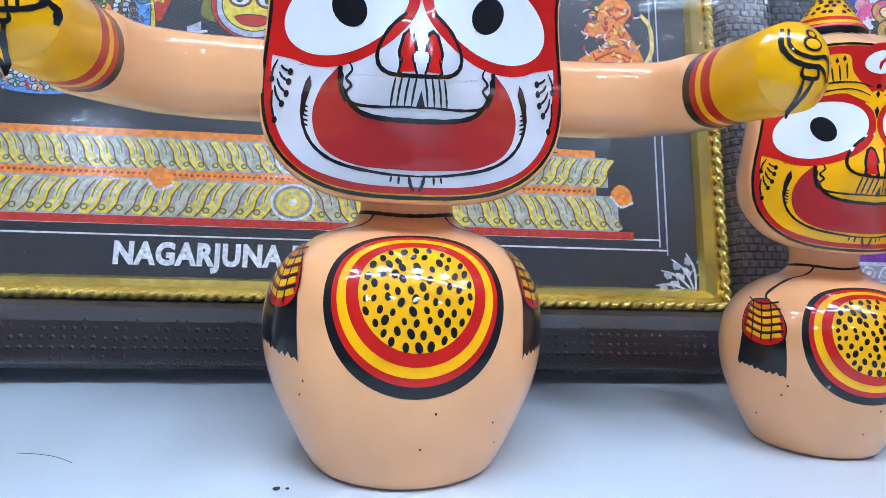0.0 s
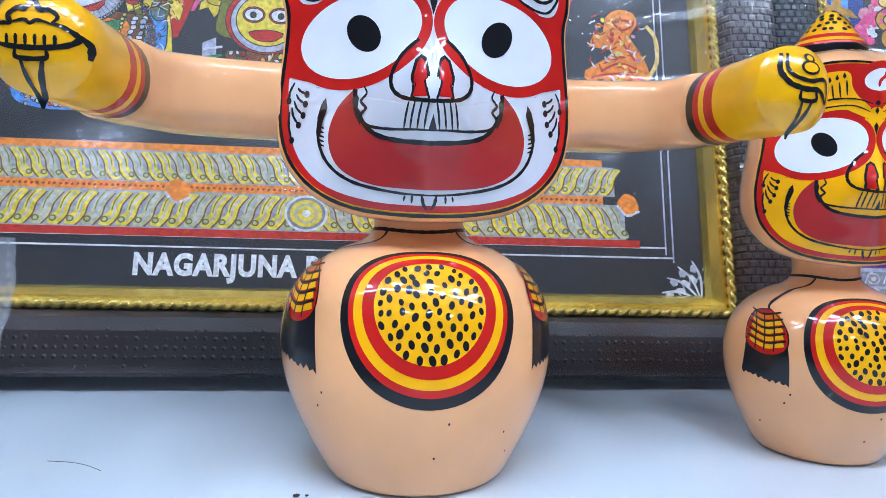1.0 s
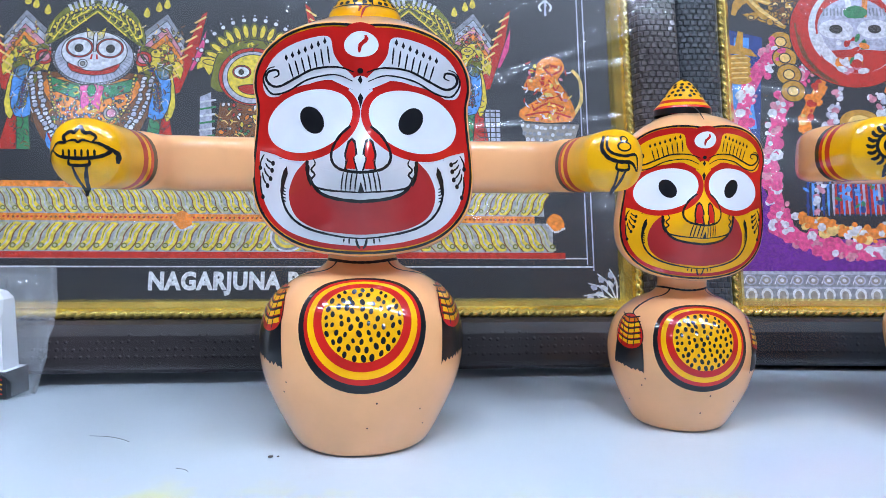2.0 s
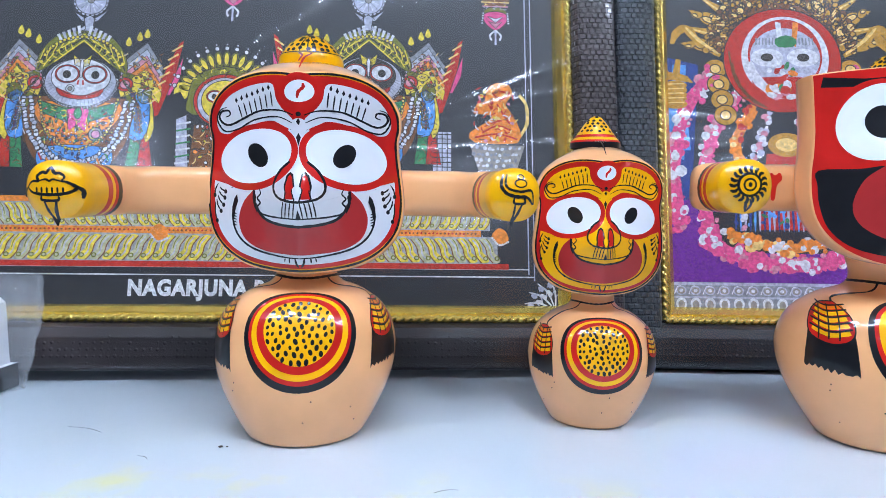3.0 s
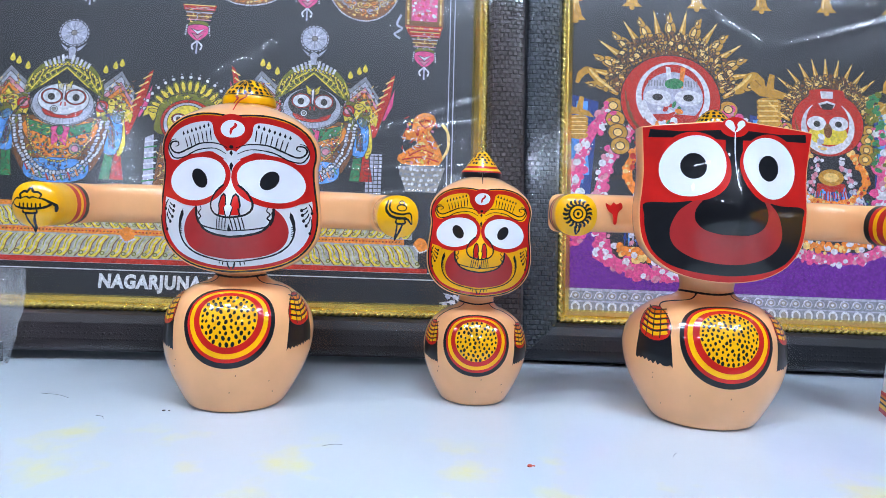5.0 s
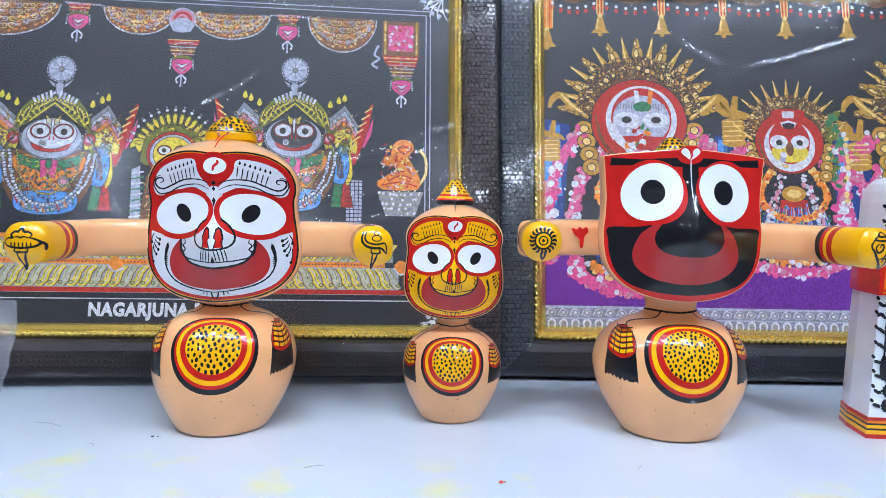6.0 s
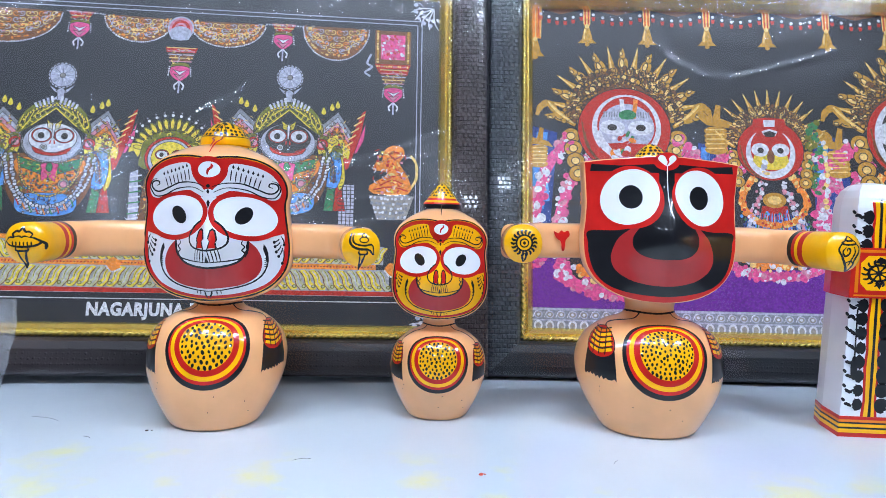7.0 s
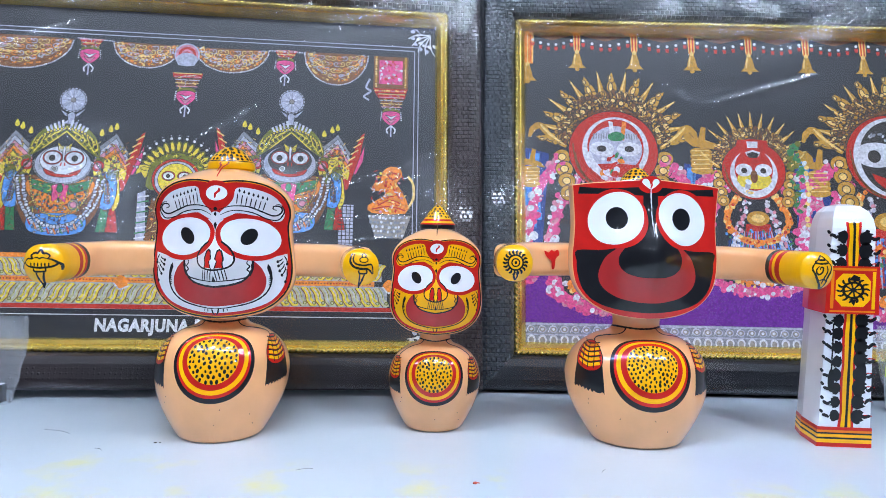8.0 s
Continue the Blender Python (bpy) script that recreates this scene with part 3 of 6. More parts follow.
def bird_mark(b):
    u = 0.00011
    L = lambda pts, w=10: b.line([(x * u, y * u) for x, y in pts], w * 1.7 * u, K_, 1.5)
    L([(-80, 125), (-100, 60), (-70, 10), (-10, -10), (60, -15), (100, -60)], 12)
    L([(-60, 125), (-75, 70), (-50, 35), (20, 20), (90, 25), (105, -60)], 9)
    b.fill([(x * u, y * u) for x, y in oval(20, 70, 42, 28, 0, 20)], K_, 1.4, 3)
    b.fill([(x * u, y * u) for x, y in oval(20, 70, 32, 19, 0, 20)], Y_, 2.4, 3)
    b.fill([(x * u, y * u) for x, y in oval(22, 108, 24, 20, 0, 16)], K_, 1.4, 3)
    b.fill([(x * u, y * u) for x, y in oval(22, 108, 14, 11, 0, 16)], Y_, 2.4, 3)
    L([(-20, -12), (-20, -50), (45, -50), (40, -14)], 9)
    L([(-14, -52), (-18, -120), (-24, -190)], 8)
    L([(30, -52), (0, -130), (-24, -190)], 10)


def wheel_mark(b):
    u = 0.000105
    P = lambda pts: [(x * u, y * u) for x, y in pts]
    b.fill(P(oval(0, 10, 78, 78, 0, 36)), K_, 1.2, 4)
    b.fill(P(oval(0, 10, 62, 62, 0, 36)), Y_, 2.2, 4)
    b.fill(P(oval(0, 10, 42, 42, 0, 28)), K_, 3.2, 3)
    b.fill(P(oval(0, 10, 30, 30, 0, 28)), Y_, 4.2, 3)
    b.fill(P(oval(0, 10, 12, 15, 0, 16)), K_, 5.2, 2)
    for i in range(18):
        t = 2 * math.pi * i / 18
        c, s = math.cos(t), math.sin(t)
        b.line(P([(76 * c, 10 + 76 * s), (98 * c - 10 * s, 10 + 98 * s + 10 * c), (118 * c + 4 * s, 10 + 118 * s - 4 * c)]), 19 * u, K_, 1.6)
    b.line(P([(0, -80), (-14, -110), (0, -160)]), 19 * u, K_, 1.6)
    b.line(P([(6, -80), (20, -112), (2, -160)]), 16 * u, K_, 1.6)


def conch_mark(b):
    u = 0.000115
    L = lambda pts, w=10: b.line([(x * u, y * u) for x, y in pts], w * 1.7 * u, K_, 1.5)
    L([(0, 130), (-30, 95), (30, 95), (0, 130)], 9)
    L([(-30, 95), (-60, 70), (-10, 60), (60, 70), (35, 95)], 9)
    L([(-60, 70), (-85, 20), (-60, -30), (-40, -70), (20, -150), (45, -110), (50, -60), (85, 0), (90, 40), (60, 70)], 11)
    L([(-30, 40), (-55, 5), (-35, -30), (0, -10), (5, 25), (-15, 30), (-22, 8)], 9)
    L([(40, 45), (50, 0), (20, -60), (5, -110)], 8)
    L([(-20, -80), (20, -70), (45, -90)], 7)


idol("idol", "peach enamelled wooden idol, white ridged face, outstretched arms", IDOL_A, 11.5, 0.94, 1.02, 0.50, FACE_HALF, "white", 0.2127, -0.0417, 0.148,
     {"z": 0.186, "tips": ((0.145, -0.092), (0.146, -0.0895))}, (0.0245, 0.0195, 0.2925, 0.024), 0.020, belly_scale=1.165, belly_z=0.0880, pad_z=0.0800, emblems=(lotus_mark, bird_mark),
     foot=0.016, swing=7, depth=0.90, nose=(0.012, 0.022, 0.022, 0.032), head_turn=-3.0, thick=1.4, set_back=0.006, wide_body=1.035, aside=-0.0015)
idol("idol", "small peach wooden idol with a yellow face and no arms", IDOL_B, 3.0, 0.69, 0.84, 0.42, FACE_HALF, "yellow", 0.1712, -0.0345, 0.102,
     None, (0.0158, 0.0225, 0.2300, 0.010), 0.016, depth=0.92, belly_scale=1.27, belly_z=0.0690, pad_z=0.0610, swing=6, stretch=1.06, nose=(0.010, 0.022, 0.022, 0.032), thick=1.25, wide_body=1.04)
idol("idol", "peach wooden idol, black and red square face, arms out", IDOL_C, 4.0, 1.01, 1.03, 0.22, SQUARE_HALF, "square", 0.2228, -0.0430, 0.160,
     {"z": 0.1935, "tips": ((0.1425, -0.075), (0.150, -0.092))}, (0.0185, 0.0195, 0.2785, 0.008), 0.0, belly_scale=1.14, belly_z=0.0890, pad_z=0.0820, emblems=(wheel_mark, conch_mark),
     lean=0.08, foot=0.012, stretch=0.931, shift=0.0, nose=(0.018, 0.035, 0.035, 0.020), set_back=0.004, wide_body=1.05, aside=0.004)


# ---- framed prints leaning on the wall ----
def frame_pose(origin, yaw, lean, roll):
    return Matrix.Translation(origin) @ Matrix.Rotation(radians(yaw), 4, "Z") @ Matrix.Rotation(radians(-lean), 4, "X") @ Matrix.Rotation(radians(roll), 4, "Y")


PRINT_BLACK = material("print_black", (0.020, 0.021, 0.025), 0.5, vary=0.25, vary_scale=4)
BACKING = material("backing_board", (0.12, 0.07, 0.04), 0.8, vary=0.2)


def moulding(w, h):
    """Profile sweeps round the four sides with mitred corners; (in from the outer edge, forward)."""
    return [(0, 0.012), (0.0, -0.013), (0.003, -0.017), (0.014, -0.0185), (0.032, -0.0180), (0.042, -0.0155), (0.046, -0.010), (0.0475, -0.004), (0.0478, 0.012)]


def side_sweep(prof, w, h, side):
    s = Shape()
    rings = []
    for end in (0, 1):
        ring = []
        for i, y in prof:
            if side == "bottom":
                ring.append((i if end == 0 else w - i, y, i))
            elif side == "top":
                ring.append((w - i if end == 0 else i, y, h - i))
            elif side == "left":
                ring.append((i, y, h - i if end == 0 else i))
            else:
                ring.append((w - i, y, i if end == 0 else h - i))
        rings.append(ring)
    s.loft(rings, 0, True, True)
    return s


def rope(w, h, inset, side, r=0.0042, pitch=0.0085):
    """Twisted gold bead along one side."""
    s = Shape()
    length = (w if side in ("top", "bottom") else h) - 2 * inset
    n = int(length / pitch * 10)
    rings = []
    for i in range(n + 1):
        t = length * i / n
        a = math.pi * t / pitch
        ring = []
        for j in range(10):
            g = 2 * math.pi * j / 10
            q = r * (0.52 + 0.55 * abs(math.cos(g - a)))
            u, y = q * math.cos(g), -0.006 + q * math.sin(g)
            ring.append({"bottom": (inset + t, y, inset + u), "top": (w - inset - t, y, h - inset - u), "left": (inset + u, y, h - inset - t), "right": (w - inset - u, y, inset + t)}[side])
        rings.append(ring)
    s.loft(rings, 0, True, True)
    return s


def framed_print(m, w, h, label, foil, plain):
    f = new("picture_frame")
    f.matrix_basis = m
    tagged(f, label, "picture frame", "framed prints")
    for side in ("bottom", "top", "left", "right"):
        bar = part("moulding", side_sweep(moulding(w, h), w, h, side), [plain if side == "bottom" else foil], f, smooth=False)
        part("gold_bead", rope(w, h, 0.0515, side), [GOLD], bar, "twisted gold bead")
        part("gold_liner", side_sweep([(0.0545, 0.006), (0.0545, -0.0035), (0.058, -0.0045), (0.0635, 0.002), (0.066, 0.008), (0.066, 0.0105)], w, h, side), [GOLD], bar, "bright gold liner", smooth=False)
    s = Shape()
    s.box(0.004, w - 0.004, 0.0125, 0.018, 0.004, h - 0.004)
    part("backing", s, [BACKING], f, smooth=False)
    return f


LEFT_W, RIGHT_W, HIGH = 0.86, 0.86, 0.605
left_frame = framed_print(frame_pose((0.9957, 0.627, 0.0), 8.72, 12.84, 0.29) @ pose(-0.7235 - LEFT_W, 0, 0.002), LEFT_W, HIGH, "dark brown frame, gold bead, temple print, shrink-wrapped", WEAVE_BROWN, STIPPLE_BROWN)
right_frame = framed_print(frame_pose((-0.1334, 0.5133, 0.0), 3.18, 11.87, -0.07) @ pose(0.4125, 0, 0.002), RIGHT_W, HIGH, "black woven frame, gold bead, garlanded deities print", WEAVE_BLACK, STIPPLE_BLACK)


# ---- printed pictures: flat inks laid on the sheet ----
def ink(name, colour):
    return material(name, colour, 0.55, vary=0.30, vary_scale=300, spec=0.3)


INKS = [PRINT_BLACK, ink("ink_white", (0.62, 0.63, 0.66)), ink("ink_lilac", (0.42, 0.43, 0.52)), ink("ink_red", (0.50, 0.035, 0.022)), ink("ink_pink", (0.70, 0.09, 0.24)),
        ink("ink_olive", (0.17, 0.175, 0.028)), ink("ink_yellow", (0.72, 0.56, 0.06)), ink("ink_orange", (0.78, 0.24, 0.035)), ink("ink_blue", (0.10, 0.30, 0.68)),
        ink("ink_green", (0.05, 0.22, 0.09)), ink("ink_brown", (0.20, 0.085, 0.035)), ink("ink_gold", (0.52, 0.27, 0.04)), ink("ink_purple", (0.15, 0.030, 0.26)),
        ink("ink_grey", (0.24, 0.25, 0.28)), ink("ink_rose", (0.60, 0.24, 0.30)), ink("ink_navy", (0.03, 0.06, 0.22)), ink("ink_pale_gold", (0.78, 0.55, 0.18)), ink("ink_line", (0.05, 0.045, 0.04)), ink("ink_dim", (0.30, 0.27, 0.24)), ink("ink_stone", (0.33, 0.34, 0.36)), ink("ink_cream", (0.46, 0.44, 0.27))]
(I_BLACK, I_WHITE, I_LILAC, I_RED, I_PINK, I_OLIVE, I_YELLOW, I_ORANGE, I_BLUE, I_GREEN, I_BROWN, I_GOLD, I_PURPLE, I_GREY, I_ROSE, I_NAVY, I_PALE, I_LINE, I_DIM, I_STONE, I_CREAM) = range(21)


class Sheet:
    """Draws in a local frame (centre, unit) on the face of a print."""

    def __init__(self):
        self.s = Shape()
        self.b = Brush(self.s, lambda a, b, lift: (a, 0.0088 - lift, b), 0.000035)
        self.c, self.u, self.rng, self.edge = (0, 0), 1.0, random.Random(5), 0.0

    def at(self, c, u):
        self.c, self.u = c, u
        return self

    def P(self, pts):
        return [(self.c[0] + x * self.u, self.c[1] + y * self.u) for x, y in pts]

    def fill(self, pts, mat, lay, smooth=0, rings=2, centre=None):
        q = self.P(pts)
        rim = spline(q, smooth, True) if smooth else q
        self.b.fill(rim, mat, lay, rings, self.P([centre])[0] if centre else None)
        if self.edge and mat != I_LINE and len(pts) > 3:
            self.b.line(rim + rim[:1], self.edge * self.u, I_LINE, lay + 0.35, 1, False)

    def strokes(self, x0, x1, y0, y1, n, length, w, mats, lay):
        """Short curved dashes, as in fine engraved ornament."""
        for _ in range(n):
            x, y, t = self.rng.uniform(x0, x1), self.rng.uniform(y0, y1), self.rng.uniform(0, math.pi)
            a, b, k = length * math.cos(t), length * math.sin(t), self.rng.uniform(-0.5, 0.5)
            self.line([(x - a, y - b), (x - b * k, y + a * k), (x + a, y + b)], w, self.rng.choice(mats), lay + self.rng.random(), True)

    def oval(self, x, y, a, b, mat, lay, turn=0, n=28):
        self.fill(oval(x, y, a, b, turn, n), mat, lay)

    def line(self, pts, w, mat, lay, taper=False):
        self.b.line(self.P(pts), w * self.u, mat, lay, 4, taper)

    def beads(self, pts, r, gap, mats, lay, jitter=0.0, n=8, base=None, width=0.0):
        if base is not None:
            self.line(pts, width, base, lay - 0.6)
        q = spline(pts, 8)
        left = 0.0
        for (x0, y0), (x1, y1) in zip(q, q[1:]):
            d = math.hypot(x1 - x0, y1 - y0)
            while left < d:
                t = left / d
                g = r * self.rng.uniform(1 - jitter * 0.5, 1 + jitter * 0.5)
                self.oval(x0 + (x1 - x0) * t + self.rng.uniform(-1, 1) * jitter * r * 1.6, y0 + (y1 - y0) * t + self.rng.uniform(-1, 1) * jitter * r * 1.6, g, g * self.rng.uniform(0.7, 1), self.rng.choice(mats), lay + self.rng.random() * 2, self.rng.uniform(0, 90), n)
                left += gap
            left -= d

    def scatter(self, x0, x1, y0, y1, n, r, mats, lay):
        for _ in range(n):
            self.oval(self.rng.uniform(x0, x1), self.rng.uniform(y0, y1), r * self.rng.uniform(0.5, 1.2), r * self.rng.uniform(0.4, 0.9), self.rng.choice(mats), lay + self.rng.random() * 3, self.rng.uniform(0, 180), 7)


def both(pts):
    return [(-x, y) for x, y in pts]


def temple_figure(d, c, u, crest, dark_face):
    """A draped temple figure with turban, ruff, garlands and side roofs."""
    d.at(c, u)
    d.edge = 3.0
    cx, cy = (crest[0] - c[0]) / u, (crest[1] - c[1]) / u
    for k in range(22):
        t = 2 * math.pi * k / 22
        d.oval(cx + 58 * math.cos(t), cy + 58 * math.sin(t), 9, 9, I_LILAC, 2, 0, 8)
    d.oval(cx, cy, 58, 58, I_LILAC, 3)
    for k in range(16):
        t = 2 * math.pi * k / 16
        d.line([(cx + 14 * math.cos(t), cy + 14 * math.sin(t)), (cx + 50 * math.cos(t), cy + 50 * math.sin(t))], 3, I_WHITE if k % 2 else I_GREY, 5)
    d.oval(cx, cy, 12, 12, I_DIM, 6)
    d.fill([(cx - 60, cy - 48), (cx - 20, cy - 72), (cx - 12, 215), (-46, 190), (46, 190), (cx + 12, 215), (cx + 20, cy - 72), (cx + 62, cy - 44), (cx + 30, cy - 84), (cx, cy - 60), (cx - 30, cy - 84)], I_LILAC, 2, 0, 2, (cx, cy - 90))
    for side in (1, -1):
        m = (lambda p: p) if side > 0 else both
        # side roofs in stripes
        for k, col in enumerate((I_GREY, I_LILAC, I_ROSE, I_ORANGE, I_YELLOW)):
            g = 26 * k
            d.fill(m([(140, 80 - g), (235, 168 - g), (300, 70 - g), (290, 30 - g), (235, 120 - g), (150, 50 - g)]), col, 1.2 + 0.4 * k)
        for x, y in ((165, 150), (232, 185), (205, 172)):
            d.fill(m([(x, y + 42), (x + 13, y + 12), (x, y), (x - 13, y + 12)]), I_YELLOW, 3, 3)
        # striped banner
        d.fill(m([(372, 185), (352, 170), (262, -60), (262, -130), (292, -120), (350, 60)]), I_RED, 2.2)
        d.fill(m([(372, 120), (350, 60), (300, -40), (330, -40), (365, 30)]), I_PINK, 1.8)
        for k in range(7):
            x, y = 355 - 14 * k, 140 - 36 * k
            d.line(m([(x - 26, y - 4), (x + 12, y + 22)]), 7, I_PALE, 4)
        # arm, sleeve and drops of cloth
        d.fill(m([(150, 40), (205, 30), (240, -20), (250, -110), (205, -130), (170, -60)]), I_OLIVE, 2.6, 3)
        d.oval(side * 215, -10, 34, 42, I_YELLOW, 4)
        d.oval(side * 236, -40, 26, 36, I_OLIVE, 5)
        d.oval(side * 210, 20, 24, 16, I_YELLOW, 5)
        d.fill(m([(205, -40), (250, -45), (262, -140), (240, -215), (190, -210), (200, -130)]), I_BLUE, 5, 2)
        d.fill(m([(238, -60), (262, -50), (280, -170), (258, -225), (244, -200)]), I_YELLOW, 4.6, 2)
        d.fill(m([(196, -212), (235, -212), (225, -330), (180, -330)]), I_GREEN, 3)
        d.fill(m([(236, -205), (262, -205), (285, -330), (225, -330)]), I_RED, 3.4)
        d.oval(side * 162, -2, 30, 28, I_RED, 5)
        d.oval(side * 162, -2, 18, 17, I_ROSE, 6)
    # robe
    d.fill([(-190, -60), (190, -60), (205, -150), (150, -290), (60, -345), (-60, -345), (-150, -290), (-205, -150)], I_BROWN, 2.4, 3)
    d.fill([(-150, -80), (150, -80), (120, -180), (60, -250), (-60, -250), (-120, -180)], I_ORANGE, 3.2, 3)
    d.scatter(-130, 130, -235, -100, 170, 6, (I_YELLOW, I_RED, I_WHITE, I_GREEN, I_BROWN, I_BLUE), 4)
    d.scatter(-120, 120, -340, -250, 60, 6, (I_LILAC, I_NAVY, I_WHITE), 5)
    d.fill([(-110, -250), (110, -250), (130, -320), (60, -350), (-60, -350), (-130, -320)], I_BLUE, 4.4, 3)
    d.fill([(-150, -70), (0, -118), (150, -70), (130, -120), (0, -168), (-130, -120)], I_GREEN, 6)
    d.fill([(-40, -105), (0, -95), (40, -105), (30, -190), (0, -165), (-30, -190)], I_PINK, 8)
    d.oval(0, -120, 14, 22, I_GREEN, 9.5)
    d.oval(70, -200, 26, 26, I_DIM, 8)
    d.oval(70, -200, 16, 16, I_ROSE, 9)
    for w, col in ((0, I_WHITE), (26, I_LILAC)):
        d.beads([(-200 + w, -60), (-170 + w, -200), (-80, -310 + w), (0, -335 + w), (80, -310 + w), (170 - w, -200), (200 - w, -60)], 10, 15, (I_WHITE, I_LILAC), 9, 0.2, 7)
    d.beads([(-140, -60), (-110, -190), (0, -260), (110, -190), (140, -60)], 6, 13, (I_YELLOW, I_PALE), 9, 0.2, 6)
    for side in (1, -1):
        for k in range(4):
            d.beads([(side * (150 + 10 * k), 20 - 12 * k), (side * (196 + 8 * k), -60 - 10 * k), (side * (212 + 8 * k), -190)], 4, 9, ((I_YELLOW, I_OLIVE), (I_WHITE, I_DIM), (I_ORANGE, I_RED), (I_LILAC, I_GREEN))[k], 7, 0.3, 6)
        d.scatter(side * 235 - 45, side * 235 + 45, -20, 110, 40, 7, (I_OLIVE, I_YELLOW, I_ORANGE, I_DIM, I_RED), 5)
    # turban in gathered gold cloth
    d.fill([(-165, 40), (-158, 110), (-110, 178), (-40, 205), (40, 205), (110, 178), (158, 110), (165, 40), (110, 70), (50, 120), (0, 160), (-50, 120), (-110, 70)], I_OLIVE, 4, 2, 3, (0, 180))
    for k in range(5):
        g = 1 - 0.12 * k
        for side in (1, -1):
            m = (lambda p: p) if side > 0 else both
            d.line(m([(160 * g, 50 + 10 * k), (110 * g, 130 * g + 8 * k), (0, 205 - 12 * k)]), 5, I_YELLOW if k % 2 else I_LINE, 6)
    for k in range(26):
        t = math.pi * (0.06 + 0.88 * k / 25)
        d.oval(150 * math.cos(t), 56 + 128 * math.sin(t), 7, 7, I_YELLOW, 7, 0, 7)
    for k in range(5):
        for side in (1, -1):
            d.line([(side * (14 + 17 * k), 176 - 3 * k), (side * (24 + 18 * k), 228 - 9 * k)], 11, I_WHITE if k % 2 == 0 else I_LILAC, 6)
    d.fill([(-26, 70), (-34, 110), (-20, 100), (0, 84), (20, 100), (34, 110), (26, 70), (0, 60)], I_YELLOW, 8)
    # ruff and face
    for k in range(40):
        t = math.pi * (1.0 + k / 39) + 0.0
        d.oval(128 * math.cos(t), 8 + 98 * math.sin(t), 14, 14, I_WHITE if k % 2 else I_LILAC, 5, 0, 8)
    d.oval(0, 2, 130, 96, I_LILAC, 6, 0, 40)
    d.oval(0, 22, 108, 74, I_LINE if dark_face else I_WHITE, 8, 0, 40)
    for side in (1, -1):
        d.oval(side * 50, 34, 45, 36, I_RED, 8.6)
        d.oval(side * 50, 34, 39, 31, I_WHITE, 9.4)
        d.oval(side * 52, 32, 15, 16, I_LINE, 10)
    d.fill([(-86, -20), (-70, -52), (0, -66), (70, -52), (86, -20), (50, -42), (0, -50), (-50, -42)], I_RED, 9.4, 2, 2, (0, -57))
    d.line([(-8, 10), (-10, -8)], 6, I_RED, 10)
    d.line([(8, 10), (10, -8)], 6, I_RED, 10)
    d.oval(-36, -24, 15, 15, I_WHITE, 11)
    d.oval(-36, -24, 8, 8, I_DIM, 12)
    d.fill([(-4, 20), (4, 20), (7, 80), (0, 96), (-7, 80)], I_WHITE, 10)
    # thick white garland with coloured bands, and the fine ornament of cloth and gold
    for k in range(9):
        t = 0.12 * (k - 4)
        d.line([(250 * t - 9, -318 + 190 * t * t), (250 * t + 5, -346 + 190 * t * t)], 6, (I_RED, I_ORANGE, I_GREEN)[k % 3], 12)
    for side in (1, -1):
        d.strokes(side * 225 - 70, side * 225 + 70, 20, 130, 34, 9, 3.5, (I_LINE, I_DIM, I_BROWN, I_PALE), 8)
        d.strokes(side * 222 - 36, side * 222 + 36, -200, -10, 40, 12, 3, (I_LINE, I_NAVY, I_WHITE, I_BROWN), 9)
        d.strokes(side * 220 - 30, side * 220 + 40, -330, -210, 26, 12, 3, (I_LINE, I_BROWN, I_BLACK), 6)
        for k in range(6):
            d.line([(side * (30 + 22 * k), 172 - 8 * k), (side * (44 + 22 * k), 150 - 14 * k), (side * (34 + 20 * k), 132 - 12 * k)], 4, I_YELLOW, 7.4)
            d.oval(side * (38 + 21 * k), 154 - 12 * k, 6, 6, I_LINE, 8, 0, 8)
    d.strokes(-130, 130, -240, -90, 90, 10, 3.2, (I_LINE, I_BROWN, I_YELLOW, I_RED, I_GREEN), 8.4)
    d.strokes(-120, 120, -330, -255, 30, 13, 3, (I_NAVY, I_LILAC, I_GREY), 8.4)
    for k in range(26):
        t = math.pi * (1.03 + 0.94 * k / 25)
        d.line([(104 * math.cos(t), 14 + 76 * math.sin(t)), (136 * math.cos(t), 6 + 104 * math.sin(t))], 2.4, I_GREY, 7.6)
    d.edge = 0.0


